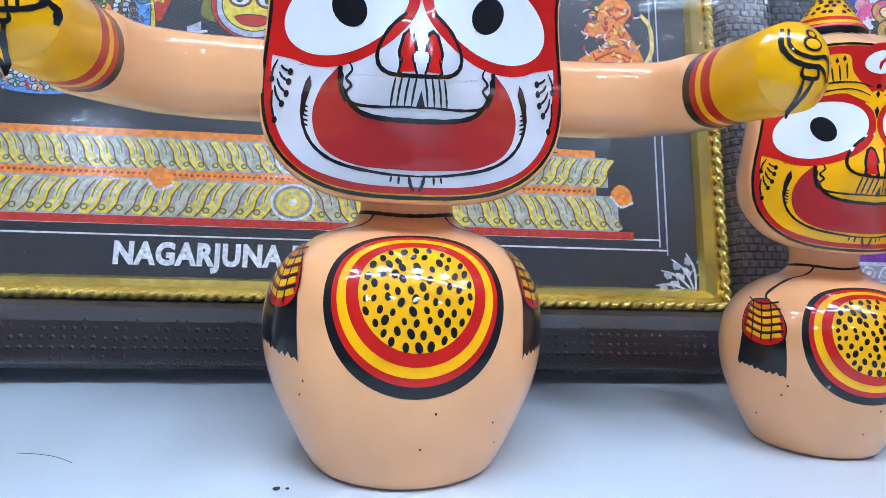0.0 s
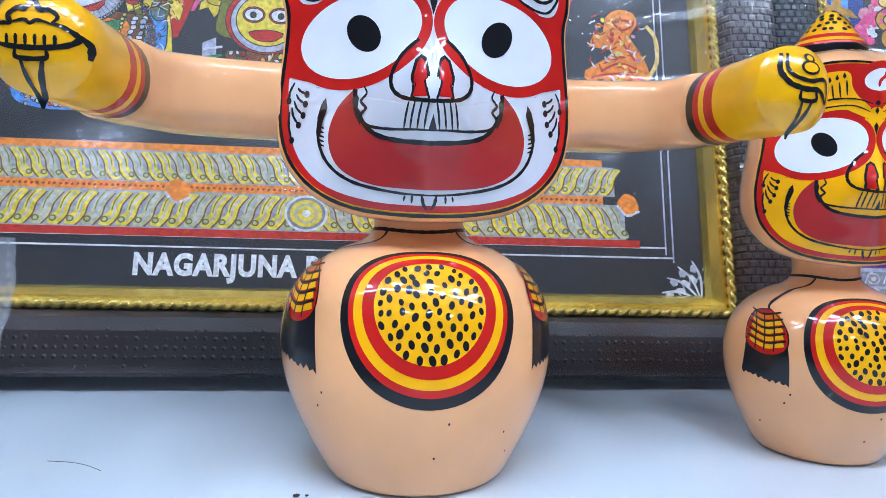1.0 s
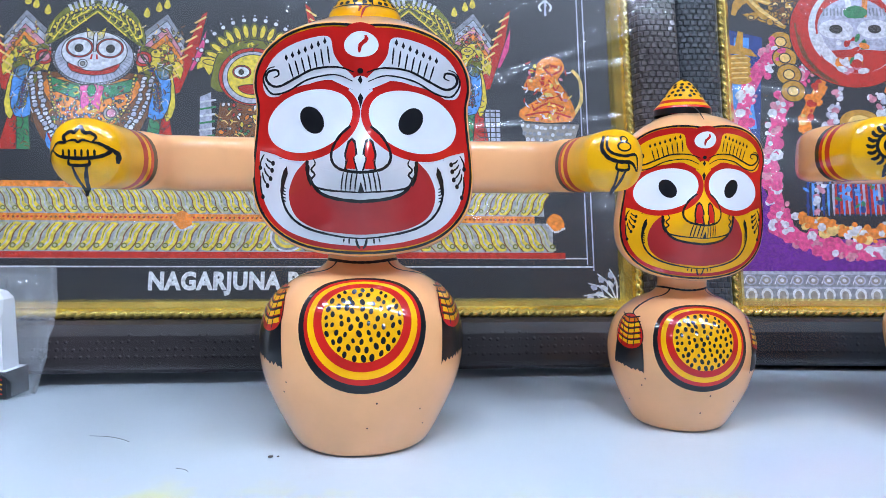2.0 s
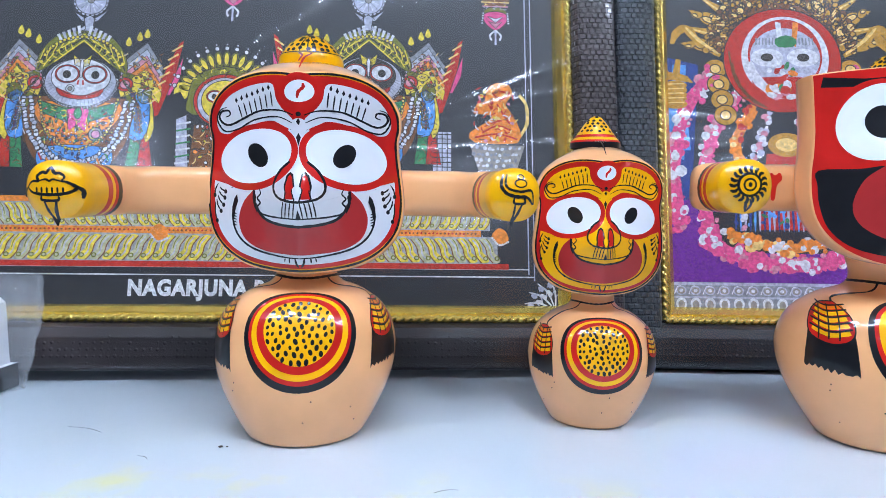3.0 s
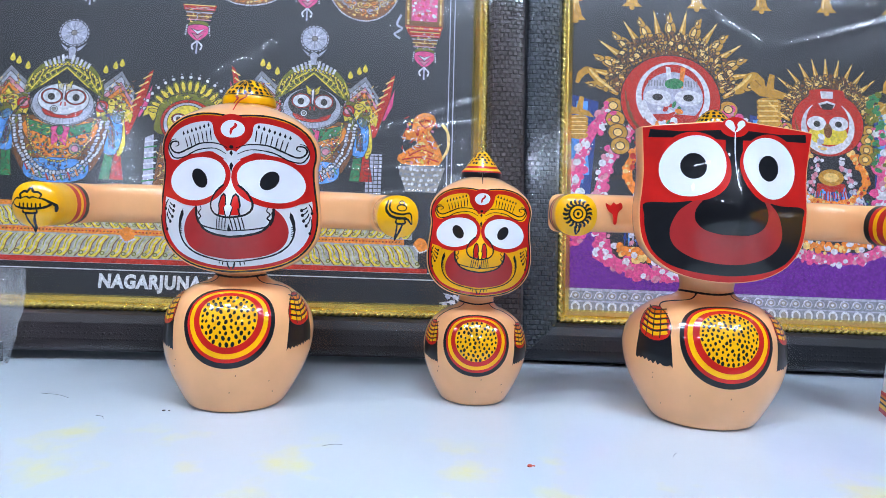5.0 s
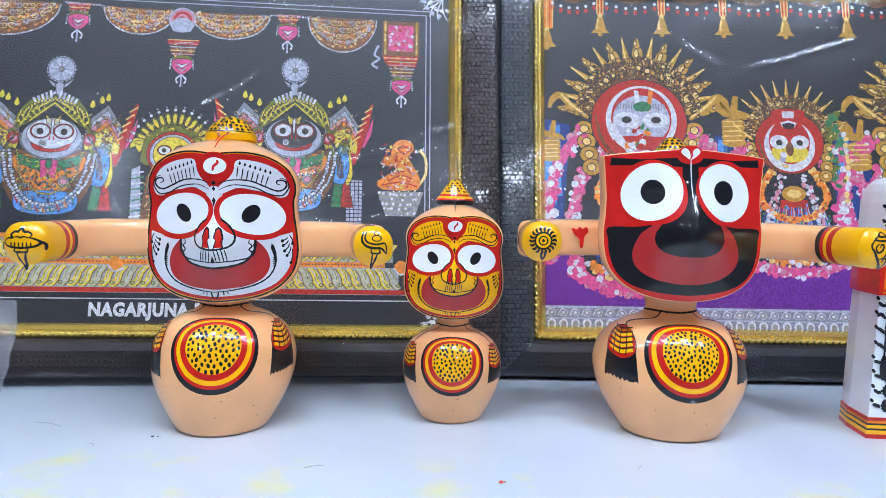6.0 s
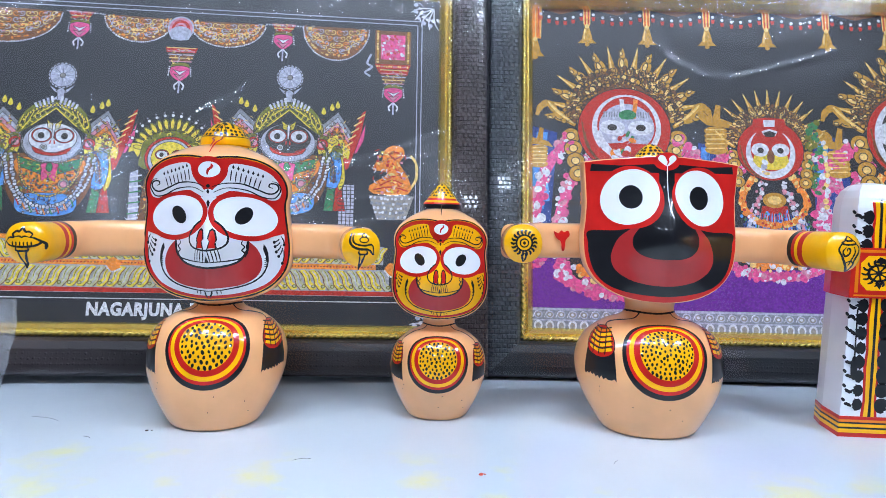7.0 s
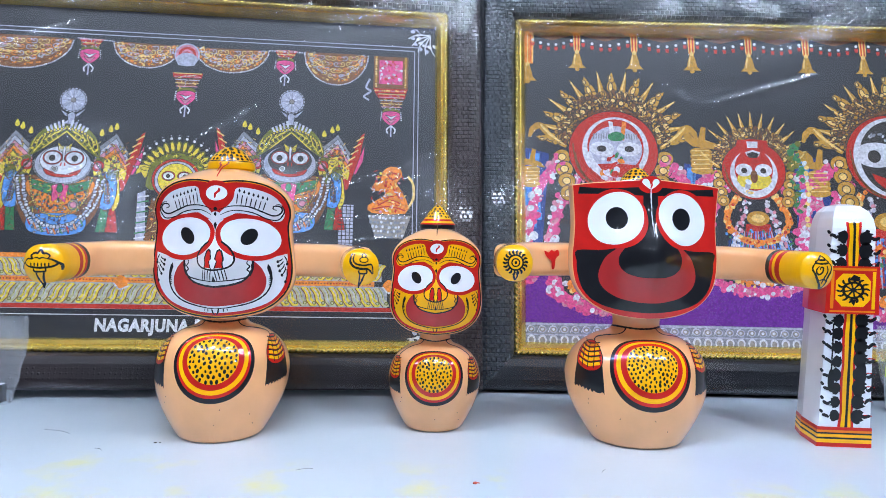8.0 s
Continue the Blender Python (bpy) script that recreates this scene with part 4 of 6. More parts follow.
def small_figure(d, c, u):
    """The middle figure: a fan of gold leaves over a round yellow face."""
    d.at(c, u)
    d.edge = 3.0
    for k in range(15):
        t = math.pi * (0.06 + 0.88 * k / 14)
        cs, sn = math.cos(t), math.sin(t)
        d.oval(150 * cs, 20 + 150 * sn, 34, 17, I_OLIVE, 2, math.degrees(t))
        d.oval(152 * cs, 20 + 152 * sn, 26, 10, I_YELLOW, 3, math.degrees(t))
        d.oval(196 * cs, 20 + 196 * sn, 9, 9, I_WHITE, 3, 0, 8)
        d.oval(212 * cs, 20 + 212 * sn, 5, 5, I_LILAC, 3, 0, 6)
    d.fill([(-140, 10), (-110, 100), (0, 140), (110, 100), (140, 10), (120, -60), (-120, -60)], I_OLIVE, 4, 3)
    d.oval(0, 0, 118, 108, I_RED, 5, 0, 36)
    d.oval(0, -4, 104, 98, I_LILAC, 6, 0, 36)
    d.oval(0, 0, 88, 82, I_YELLOW, 7, 0, 36)
    for side in (1, -1):
        d.oval(side * 38, 16, 32, 25, I_RED, 8)
        d.oval(side * 38, 16, 27, 20, I_WHITE, 9)
        d.oval(side * 40, 15, 10, 11, I_LINE, 10)
        d.fill([(side * 120, 60), (side * 180, 70), (side * 196, 20), (side * 170, 30), (side * 150, 0)], I_YELLOW, 3, 2)
        d.fill([(side * 140, -60), (side * 180, -80), (side * 170, -330), (side * 120, -330)], I_LILAC, 2)
        for k in range(9):
            d.line([(side * 122, -90 - 26 * k), (side * 176, -100 - 26 * k)], 7, I_GREEN if k % 2 else I_WHITE, 4)
    d.fill([(-50, -40), (0, -30), (50, -40), (30, -62), (0, -68), (-30, -62)], I_RED, 8, 2)
    d.fill([(-110, -100), (110, -100), (130, -330), (-130, -330)], I_BROWN, 3)
    d.scatter(-105, 105, -320, -105, 90, 11, (I_YELLOW, I_RED, I_GREEN, I_WHITE, I_ORANGE), 4)
    d.strokes(-120, 120, -320, -100, 70, 14, 4, (I_LINE, I_BROWN, I_PALE), 7)
    d.strokes(-130, 130, 60, 140, 40, 10, 4, (I_LINE, I_BROWN, I_YELLOW), 5)
    d.edge = 0.0


def pendant(d, c, u, tall):
    d.at(c, u)
    d.edge = 3.0
    if tall:
        d.fill([(-78, 150), (78, 150), (70, 120), (-70, 120)], I_RED, 3)
        d.fill([(-66, 118), (66, 118), (40, 70), (-40, 70)], I_BROWN, 3)
        for k in range(5):
            d.line([(-70 + 4 * k, 146 - 18 * k), (70 - 4 * k, 146 - 18 * k)], 5, (I_PALE, I_ROSE, I_LILAC)[k % 3], 5)
    else:
        d.fill([(-62, 110), (62, 110), (34, 62), (-34, 62)], I_RED, 3)
        d.line([(-58, 104), (58, 104)], 8, I_ROSE, 5)
        d.line([(-48, 84), (48, 84)], 6, I_PALE, 5)
    d.fill([(-40, 62), (0, 70), (40, 62), (44, 30), (-44, 30)], I_OLIVE, 3, 2)
    d.fill([(-46, 40), (0, 52), (46, 40), (44, 4), (0, -30), (-44, 4)], I_PINK, 4, 3)
    d.fill([(-32, 30), (0, 20), (32, 30), (0, 2)], I_WHITE, 6)
    d.fill([(-28, 8), (0, 0), (28, 8), (0, -22)], I_ROSE, 6)
    for side in (1, -1):
        d.beads([(side * 50, 44), (side * 54, 0)], 6, 11, (I_WHITE, I_LILAC), 5, 0.1, 7)
        d.line([(0, -30), (side * 22, -52), (side * 16, -74)], 8, I_WHITE, 5)
    d.line([(0, -28), (0, -92)], 8, I_LILAC, 5)
    d.strokes(-44, 44, 62, 145 if tall else 108, 34, 7, 3.5, (I_LINE, I_BROWN, I_PALE, I_LILAC), 6.5)
    d.edge = 0.0


def swag(d, a, b, drop, u):
    """A carved half-round valance between two points, edged with pearls."""
    d.at(a, u)
    w, dz = (b[0] - a[0]) / u, (b[1] - a[1]) / u
    arc = [(w * (0.5 - 0.5 * math.cos(math.pi * k / 18)), dz * (0.5 - 0.5 * math.cos(math.pi * k / 18)) - drop * math.sin(math.pi * k / 18)) for k in range(19)]
    d.fill(arc + [(w * 0.75, dz * 0.75 + 4), (w * 0.25, dz * 0.25 + 4)], I_BROWN, 2, 0, 2, (w / 2, dz / 2 - drop * 0.4))
    for g, mats in ((1.0, (I_WHITE, I_LILAC)), (0.86, (I_ORANGE, I_BROWN, I_PALE)), (0.70, (I_LILAC, I_DIM)), (0.52, (I_ORANGE, I_PALE)), (0.34, (I_DIM, I_BROWN))):
        d.beads([((x - w / 2) * (0.55 + 0.45 * g) + w / 2, dz / 2 + (y - dz / 2) * g) for x, y in arc], 5 if g == 1 else 6, 10.5, mats, 4, 0.15 if g == 1 else 0.6, 7)
    # carved vine: rows of spirals set close together
    for row in range(4):
        g = 0.14 + 0.2 * row
        m = max(3, int(w * (1 - 0.5 * g) / 30))
        for k in range(m):
            t = (k + 0.5) / m
            x, y = w / 2 + (t - 0.5) * w * math.sqrt(max(0.05, 1 - g * g)) * 0.92, dz * t - drop * g * math.sin(math.pi * (0.18 + 0.64 * t))
            f = 1 if (k + row) % 2 else -1
            col = (I_PALE, I_ORANGE, I_LILAC, I_PALE)[(k + 2 * row) % 4]
            d.line([(x + f * 14, y - 9), (x + f * 4, y - 13), (x - f * 10, y - 6), (x - f * 9, y + 8), (x + f * 3, y + 11), (x + f * 7, y + 2), (x, y - 2)], 4.2, col, 6, True)
            d.oval(x + f * 12, y + 8, 4.5, 3, I_ROSE if k % 3 else I_WHITE, 6.4, 30 * f, 7)


def scroll_band(d, x0, x1, z0, z1, flip):
    """Running acanthus: slanted yellow leaves with dark veins and curled feet on a cream ground."""
    d.at((0, 0), 1.0)
    d.fill([(x0, z0), (x1, z0), (x1, z1), (x0, z1)], I_STONE, 3, 0, 1)
    h = z1 - z0
    middle = 0.47
    n = int((x1 - x0) / (h * 0.42))
    for k in range(n):
        x = x0 + (x1 - x0) * (k + 0.5) / n
        w = h * 0.42 * (1 if (x < middle) == flip else -1)
        q = lambda a, b: (x + a * w, z0 + b * h)
        leaf = [q(-0.75, 0.08), q(-0.1, 0.05), q(0.35, 0.30), q(0.55, 0.62), q(1.05, 0.90), q(0.45, 0.94), q(-0.05, 0.70), q(-0.2, 0.42), q(-0.5, 0.30)]
        lay = 4 + 0.5 * (k % 4)
        d.fill(leaf, I_CREAM if k % 3 == 1 else I_YELLOW, lay, 3, 2, q(0.05, 0.42))
        d.line([q(-0.4, 0.14), q(0.05, 0.32), q(0.2, 0.62), q(0.7, 0.88)], 0.05 * h, I_LILAC, lay + 2)
        d.line([q(-0.1, 0.03), q(0.38, 0.28), q(0.58, 0.60), q(1.1, 0.90)], 0.04 * h, I_BROWN, lay + 2.4)
        d.line([q(-0.05, 0.45), q(0.1, 0.70), q(0.45, 0.92)], 0.03 * h, I_OLIVE, lay + 2.4)
        d.oval(*q(-0.45, 0.20), 0.10 * h, 0.09 * h, I_OLIVE, lay + 2.6, 0, 9)
        d.oval(*q(-0.45, 0.20), 0.055 * h, 0.05 * h, I_CREAM, lay + 3.2, 0, 9)
    for r_, m, lay in ((0.50, I_WHITE, 9), (0.44, I_GREY, 9.6), (0.37, I_YELLOW, 10.2), (0.28, I_CREAM, 10.8), (0.20, I_YELLOW, 11.4), (0.10, I_WHITE, 12)):
        d.oval(middle, (z0 + z1) / 2, r_ * h * 1.15, r_ * h, m, lay, 0, 24)


def left_print():
    d = Sheet()
    w, h = LEFT_W, HIGH
    d.s.box(0.045, w - 0.045, 0.009, 0.0122, 0.045, h - 0.045, I_BLACK)
    right, low, top = (0.7628, 0.3142)[0], (0.5115, 0.0992)[1], (0.6493, 0.4999)[1]
    d.at((0, 0), 1.0)
    for k in (0, 0.0062):
        d.line([(right + k, low - k), (right + k, top + k)], 0.0013, I_LILAC, 2)
        d.line([(0.07, low - k * 1.35 + 0.006), (right + k, low - k * 1.35 + 0.006)], 0.0013, I_WHITE, 2)
        d.line([(0.07, top + k), (right + k, top + k)], 0.0013, I_LILAC, 2)
    # plinth: scroll bands, orange fillets and a red foot
    xr = (0.7408, 0.1314)[0]
    zr, zs, zo, zt = (0.4813, 0.1049)[1], (0.4809, 0.1110)[1], (0.4787, 0.1403)[1], (0.4782, 0.1473)[1]
    ztop = (0.4764, 0.1724)[1]
    d.fill([(0.07, zr), (xr, zr), (xr, zs), (0.07, zs)], I_RED, 3, 0, 1)
    scroll_band(d, 0.07, xr - 0.012, zs, zo, True)
    d.fill([(0.07, zo), (xr - 0.03, zo), (xr - 0.03, zt), (0.07, zt)], I_ORANGE, 4, 0, 1)
    d.at((0, 0), 1.0)
    d.beads([(0.075, (zo + zt) / 2), (0.3, (zo + zt) / 2), (xr - 0.035, (zo + zt) / 2)], 0.0013, 0.0042, (I_BROWN, I_RED), 6, 0.1, 6)
    scroll_band(d, 0.07, xr - 0.02, zt, ztop, False)
    d.fill([(0.07, ztop), (xr - 0.03, ztop), (xr - 0.03, ztop + 0.006), (0.07, ztop + 0.006)], I_ORANGE, 4, 0, 1)
    for x in (0.19, 0.37, xr - 0.01):
        d.at((x, zo), 0.00062)
        d.fill([(-14, 0), (-2, 16), (12, 10), (16, -6), (2, -14)], I_ORANGE, 8, 3)
        d.beads([(-12, -2), (0, -14), (16, -8)], 2.2, 3.4, (I_WHITE, I_LILAC), 10, 0.1, 7)
    u = 0.000285
    temple_figure(d, (0.2789, 0.3029), u, (0.2827, 0.3980), False)
    temple_figure(d, (0.5861, 0.3145), u, (0.5846, 0.4102), True)
    small_figure(d, (0.4311, 0.2871), u * 0.98)
    # ceiling of the shrine: swags, roundel and pendants
    v = 0.00028
    pendant(d, (0.2973, 0.4625), v, False)
    pendant(d, (0.5723, 0.4602), v, False)
    pendant(d, (0.4348, 0.4055), v, True)
    pendant(d, (0.7292, 0.3879), v, True)
    swag(d, (0.1272, 0.4926), (0.2734, 0.4910), 175, v)
    swag(d, (0.3287, 0.4899), (0.4212, 0.4874), 130, v)
    swag(d, (0.4436, 0.4869), (0.5472, 0.4876), 130, v)
    swag(d, (0.5997, 0.4888), (0.6933, 0.4887), 175, v)
    d.at((0.4317, 0.4755), v)
    for r, m in ((64, I_LILAC), (56, I_ROSE), (44, I_RED), (30, I_ROSE), (18, I_RED)):
        d.oval(0, 0, r, r, m, 8 + (64 - r) / 12)
    d.fill([(-50, -10), (0, 12), (50, -10), (40, -60), (-40, -60)], I_LILAC, 13, 2)
    d.at((0, 0), 1.0)
    for a, b in (((0.2794, 0.4931), (0.3263, 0.4907)), ((0.5487, 0.4886), (0.5998, 0.4879))):
        d.beads([a, ((a[0] + b[0]) / 2, (a[1] + b[1]) / 2), b], 0.0015, 0.0036, (I_WHITE, I_LILAC), 4, 0.1, 7)
    # hanging box
    d.at((0.7277, 0.4632), v)
    d.fill([(-92, 92), (92, 92), (92, -92), (-92, -92)], I_BROWN, 3)
    d.fill([(-62, 70), (62, 70), (62, -66), (-62, -66)], I_PINK, 4)
    d.scatter(-56, 56, -60, 64, 70, 9, (I_ROSE, I_RED, I_PINK, I_WHITE), 5)
    d.beads([(-78, 88), (-78, 0), (-78, -88)], 7, 14, (I_GOLD, I_PALE), 5, 0.1, 7)
    d.beads([(78, 88), (78, 0), (78, -88)], 7, 14, (I_GOLD, I_PALE), 5, 0.1, 7)
    d.fill([(-92, -92), (92, -92), (70, -140), (-70, -140)], I_RED, 3)
    d.beads([(-80, -104), (0, -104), (80, -104)], 6, 12, (I_PALE, I_ROSE), 5, 0.1, 7)
    d.line([(-110, -40), (-130, -90), (-104, -110), (-140, -140), (-112, -160)], 11, I_LILAC, 4)
    # seated monkey attendant on a latticed stand: a plain orange shape
    d.at((0.7299, 0.2747), v)
    d.fill([(-40, 120), (0, 150), (50, 140), (60, 100), (30, 70), (60, 20), (90, -40), (80, -100), (-90, -100), (-110, -60), (-60, -30), (-20, 10), (-70, 40), (-95, 20), (-80, 60), (-50, 70)], I_ORANGE, 4, 2, 3, (0, 10))
    d.line([(85, -80), (120, -20), (118, 60), (90, 100)], 13, I_PALE, 3)
    for p in ([(-60, -60), (0, -30), (60, -50)], [(-90, -80), (0, -64), (80, -84)], [(-20, 110), (10, 80), (44, 96)], [(0, 60), (24, 20), (50, -20)]):
        d.line(p, 7, I_RED, 6)
    d.scatter(-80, 60, -95, 120, 26, 10, (I_RED, I_ROSE, I_PALE, I_YELLOW), 6)
    d.strokes(-90, 80, -98, 130, 60, 12, 5, (I_RED, I_BROWN, I_WHITE, I_PALE, I_RED), 8)
    d.fill([(-110, -110), (110, -110), (70, -230), (-70, -230)], I_DIM, 3)
    for k in range(5):
        d.beads([(-100 + 8 * k, -120 - 24 * k), (0, -126 - 24 * k), (100 - 8 * k, -120 - 24 * k)], 8, 17, (I_WHITE, I_GREY), 5, 0.3, 7)
    # white latticed posts
    for p in ((0.6684, 0.2270),):
        d.at(p, v)
        d.fill([(-36, 110), (36, 110), (36, -200), (-36, -200)], I_LILAC, 3)
        for k in range(-1, 2):
            d.line([(k * 20, 108), (k * 20, -198)], 4, I_LINE, 5)
        for k in range(16):
            d.line([(-36, 100 - 19 * k), (36, 100 - 19 * k)], 4, I_LINE, 5)
    # corner ornaments in white filigree
    for p, sx, sz in (((0.7781, 0.5159), -1, 1), ((0.7827, 0.0728), -1, -1)):
        d.at(p, v)
        for k in range(5):
            a = math.pi * (0.5 + 0.5 * k / 4) if sx < 0 else 0
            c_, s_ = math.cos(a) * 1, -math.sin(a) * sz
            d.line([(30, 40 * sz), (30 + 70 * c_, 40 * sz + 70 * s_), (30 + 120 * c_ - 24 * s_, 40 * sz + 120 * s_ + 24 * c_)], 7, I_WHITE, 3, True)
            d.line([(30 + 50 * c_, 40 * sz + 50 * s_), (30 + 78 * c_ + 30 * s_, 40 * sz + 78 * s_ - 30 * c_), (30 + 104 * c_ + 20 * s_, 40 * sz + 104 * s_ - 20 * c_), (30 + 92 * c_ + 6 * s_, 40 * sz + 92 * s_ - 6 * c_)], 5, I_LILAC, 3, True)
            d.oval(30 + 96 * c_ + 18 * s_, 40 * sz + 96 * s_ - 18 * c_, 13, 9, I_LILAC, 4, math.degrees(a), 10)
            d.oval(30 + 66 * c_ - 22 * s_, 40 * sz + 66 * s_ + 22 * c_, 15, 8, I_WHITE, 4, math.degrees(a) + 40, 10)
    return d


def crowned_figure(d, c, r, kind):
    """A gold-crowned figure with a red cloth round a pale face."""
    d.at(c, r / 100)
    n = {"large": 17, "small": 15, "tall": 17}[kind]
    arc = lambda r, k=16: [(r * math.cos(math.pi * i / k), 24 + r * 0.95 * math.sin(math.pi * i / k)) for i in range(k + 1)]
    tip = {"large": 214, "small": 218, "tall": 205}[kind]
    d.fill(arc(158), I_BROWN, 1.4, 0, 2, (0, 60))
    d.edge = 2.4
    for k in range(n):
        t = math.pi * (0.02 + 0.96 * k / (n - 1))
        cs, sn = math.cos(t), math.sin(t)
        at = lambda r, o: (r * cs - o * sn, 24 + r * 0.97 * sn + o * cs)
        if kind == "small" or k % 2:
            d.fill([at(140, 11), at(tip + 8, 0), at(140, -11)], I_GOLD, 2)
            d.line([at(145, 3), at(tip, 0)], 4, I_PALE, 3)
        else:
            d.oval(*at(166, 0), 24, 15, I_GOLD, 2.2, math.degrees(t))
            d.oval(*at(168, 3), 13, 6, I_PALE, 3, math.degrees(t))
            d.oval(*at(194, 2), 13, 9, I_GOLD, 2.6, math.degrees(t) + 25, 12)
            d.oval(*at(197, 5), 6, 4, I_PALE, 3.4, math.degrees(t), 9)
            d.fill([at(202, 5), at(tip, 0), at(202, -5)], I_GOLD, 3)
    for r, g, mats in ((155, 7, (I_GOLD, I_PALE, I_GOLD, I_BROWN)), (146, 6, (I_GOLD, I_BROWN, I_GOLD)), (136, 6.5, (I_GOLD, I_PALE, I_BROWN)), (126, 7.5, (I_PALE, I_GOLD, I_GOLD)), (115, 5, (I_GOLD, I_BROWN))):
        d.beads(arc(r), g, g * 0.95, mats, 4, 0.55, 8)
    d.scatter(-150, 150, 90, 150, 60, 4, (I_BROWN, I_PALE, I_LINE), 6)
    for k in range(90):
        t, g = math.pi * (k + 0.5) / 90, d.rng.uniform(112, 158)
        d.line([(g * math.cos(t), 24 + g * 0.95 * math.sin(t)), ((g + 12) * math.cos(t + 0.03), 24 + (g + 12) * 0.95 * math.sin(t + 0.03))], 3, d.rng.choice((I_LINE, I_BROWN, I_BROWN, I_PALE)), 7)
    for side in (1, -1):
        d.line([(side * 130, 10), (side * 175, 40), (side * 200, 70), (side * 222, 60), (side * 232, 36)], 18, I_GOLD, 5, True)
        d.line([(side * 134, 14), (side * 176, 46), (side * 202, 74)], 7, I_PALE, 7, True)
        for j in range(4):
            d.oval(side * (142 - 6 * j), -20 - 34 * j, 24, 22, I_GOLD, 6 + j)
            d.oval(side * (142 - 6 * j), -20 - 34 * j, 11, 10, I_PALE, 8 + j)
    d.oval(0, 0, 124, 116, I_RED, 9, 0, 44)
    for k in range(5):
        d.line([(-112 + 6 * k, 20 - 26 * k), (-100 + 8 * k, -46 - 10 * k), (-60 + 6 * k, -98 - 2 * k)], 4, I_BROWN, 10)
    d.edge = 0.0
    if kind == "large":
        d.oval(6, 6, 92, 92, I_WHITE, 11, 0, 40)
        d.oval(6, 10, 78, 82, I_RED, 12, 0, 40)
        d.oval(6, 6, 74, 66, I_LILAC, 13, 0, 40)
        d.fill([(-66, -40), (70, -40), (50, -74), (6, -86), (-40, -74)], I_RED, 14, 2)
        for side in (1, -1):
            d.oval(6 + side * 38, 6, 34, 20, I_WHITE, 15)
            d.oval(6 + side * 38, 6, 13, 9, I_LINE, 17)
            for k in range(7):
                d.line([(6 + side * (18 + 7 * k), 34), (6 + side * (17 + 7 * k), 50)], 3, I_GREY, 16)
        d.fill([(-12, 86), (0, 84), (4, 40), (-8, 40)], I_WHITE, 17)
        d.fill([(26, 86), (38, 84), (30, 30), (20, 34)], I_ORANGE, 17)
        d.fill([(-14, 46), (10, 56), (32, 46), (24, 30), (-8, 30)], I_GREEN, 18, 2)
        d.scatter(-30, 24, -84, -10, 26, 11, (I_WHITE, I_RED, I_ORANGE, I_GREEN, I_ROSE), 18)
        d.line([(-74, -6), (-50, -50), (-10, -82)], 20, I_WHITE, 16)
    elif kind == "small":
        d.oval(0, -12, 92, 96, I_WHITE, 11, 0, 40)
        d.oval(0, 4, 74, 84, I_RED, 12, 0, 40)
        d.fill([(-62, -20), (62, -20), (50, -64), (0, -74), (-50, -64)], I_YELLOW, 13, 2)
        for side in (1, -1):
            d.oval(side * 38, 2, 33, 26, I_WHITE, 14)
            d.oval(side * 37, 0, 12, 11, I_LINE, 16)
        d.fill([(-58, 122), (58, 122), (50, 70), (20, 26), (-20, 26), (-50, 70)], I_RED, 15, 2)
        d.fill([(-22, 118), (22, 118), (20, 92), (-20, 92)], I_WHITE, 17)
        d.fill([(-30, 74), (0, 84), (30, 74), (22, 58), (-22, 58)], I_WHITE, 17)
        d.fill([(-24, 68), (0, 76), (24, 68), (16, 52), (-16, 52)], I_LINE, 18)
        d.oval(0, -24, 14, 26, I_BROWN, 17)
        d.scatter(-34, -16, -90, -40, 8, 12, (I_WHITE, I_LILAC, I_PALE), 17)
    else:
        d.oval(0, 0, 104, 108, I_WHITE, 11, 0, 40)
        d.oval(4, 0, 92, 100, I_LINE, 12, 0, 40)
        d.oval(-44, 6, 58, 34, I_WHITE, 14)
        d.oval(-50, 2, 17, 17, I_LINE, 16)
        d.fill([(-60, -44), (0, -70), (60, -44), (30, -84), (-30, -84)], I_RED, 14, 2)
        d.scatter(-60, 20, 44, 70, 12, 6, (I_WHITE, I_GREY), 15)
        d.scatter(0, 34, -70, -20, 14, 12, (I_RED, I_ORANGE, I_WHITE), 16)


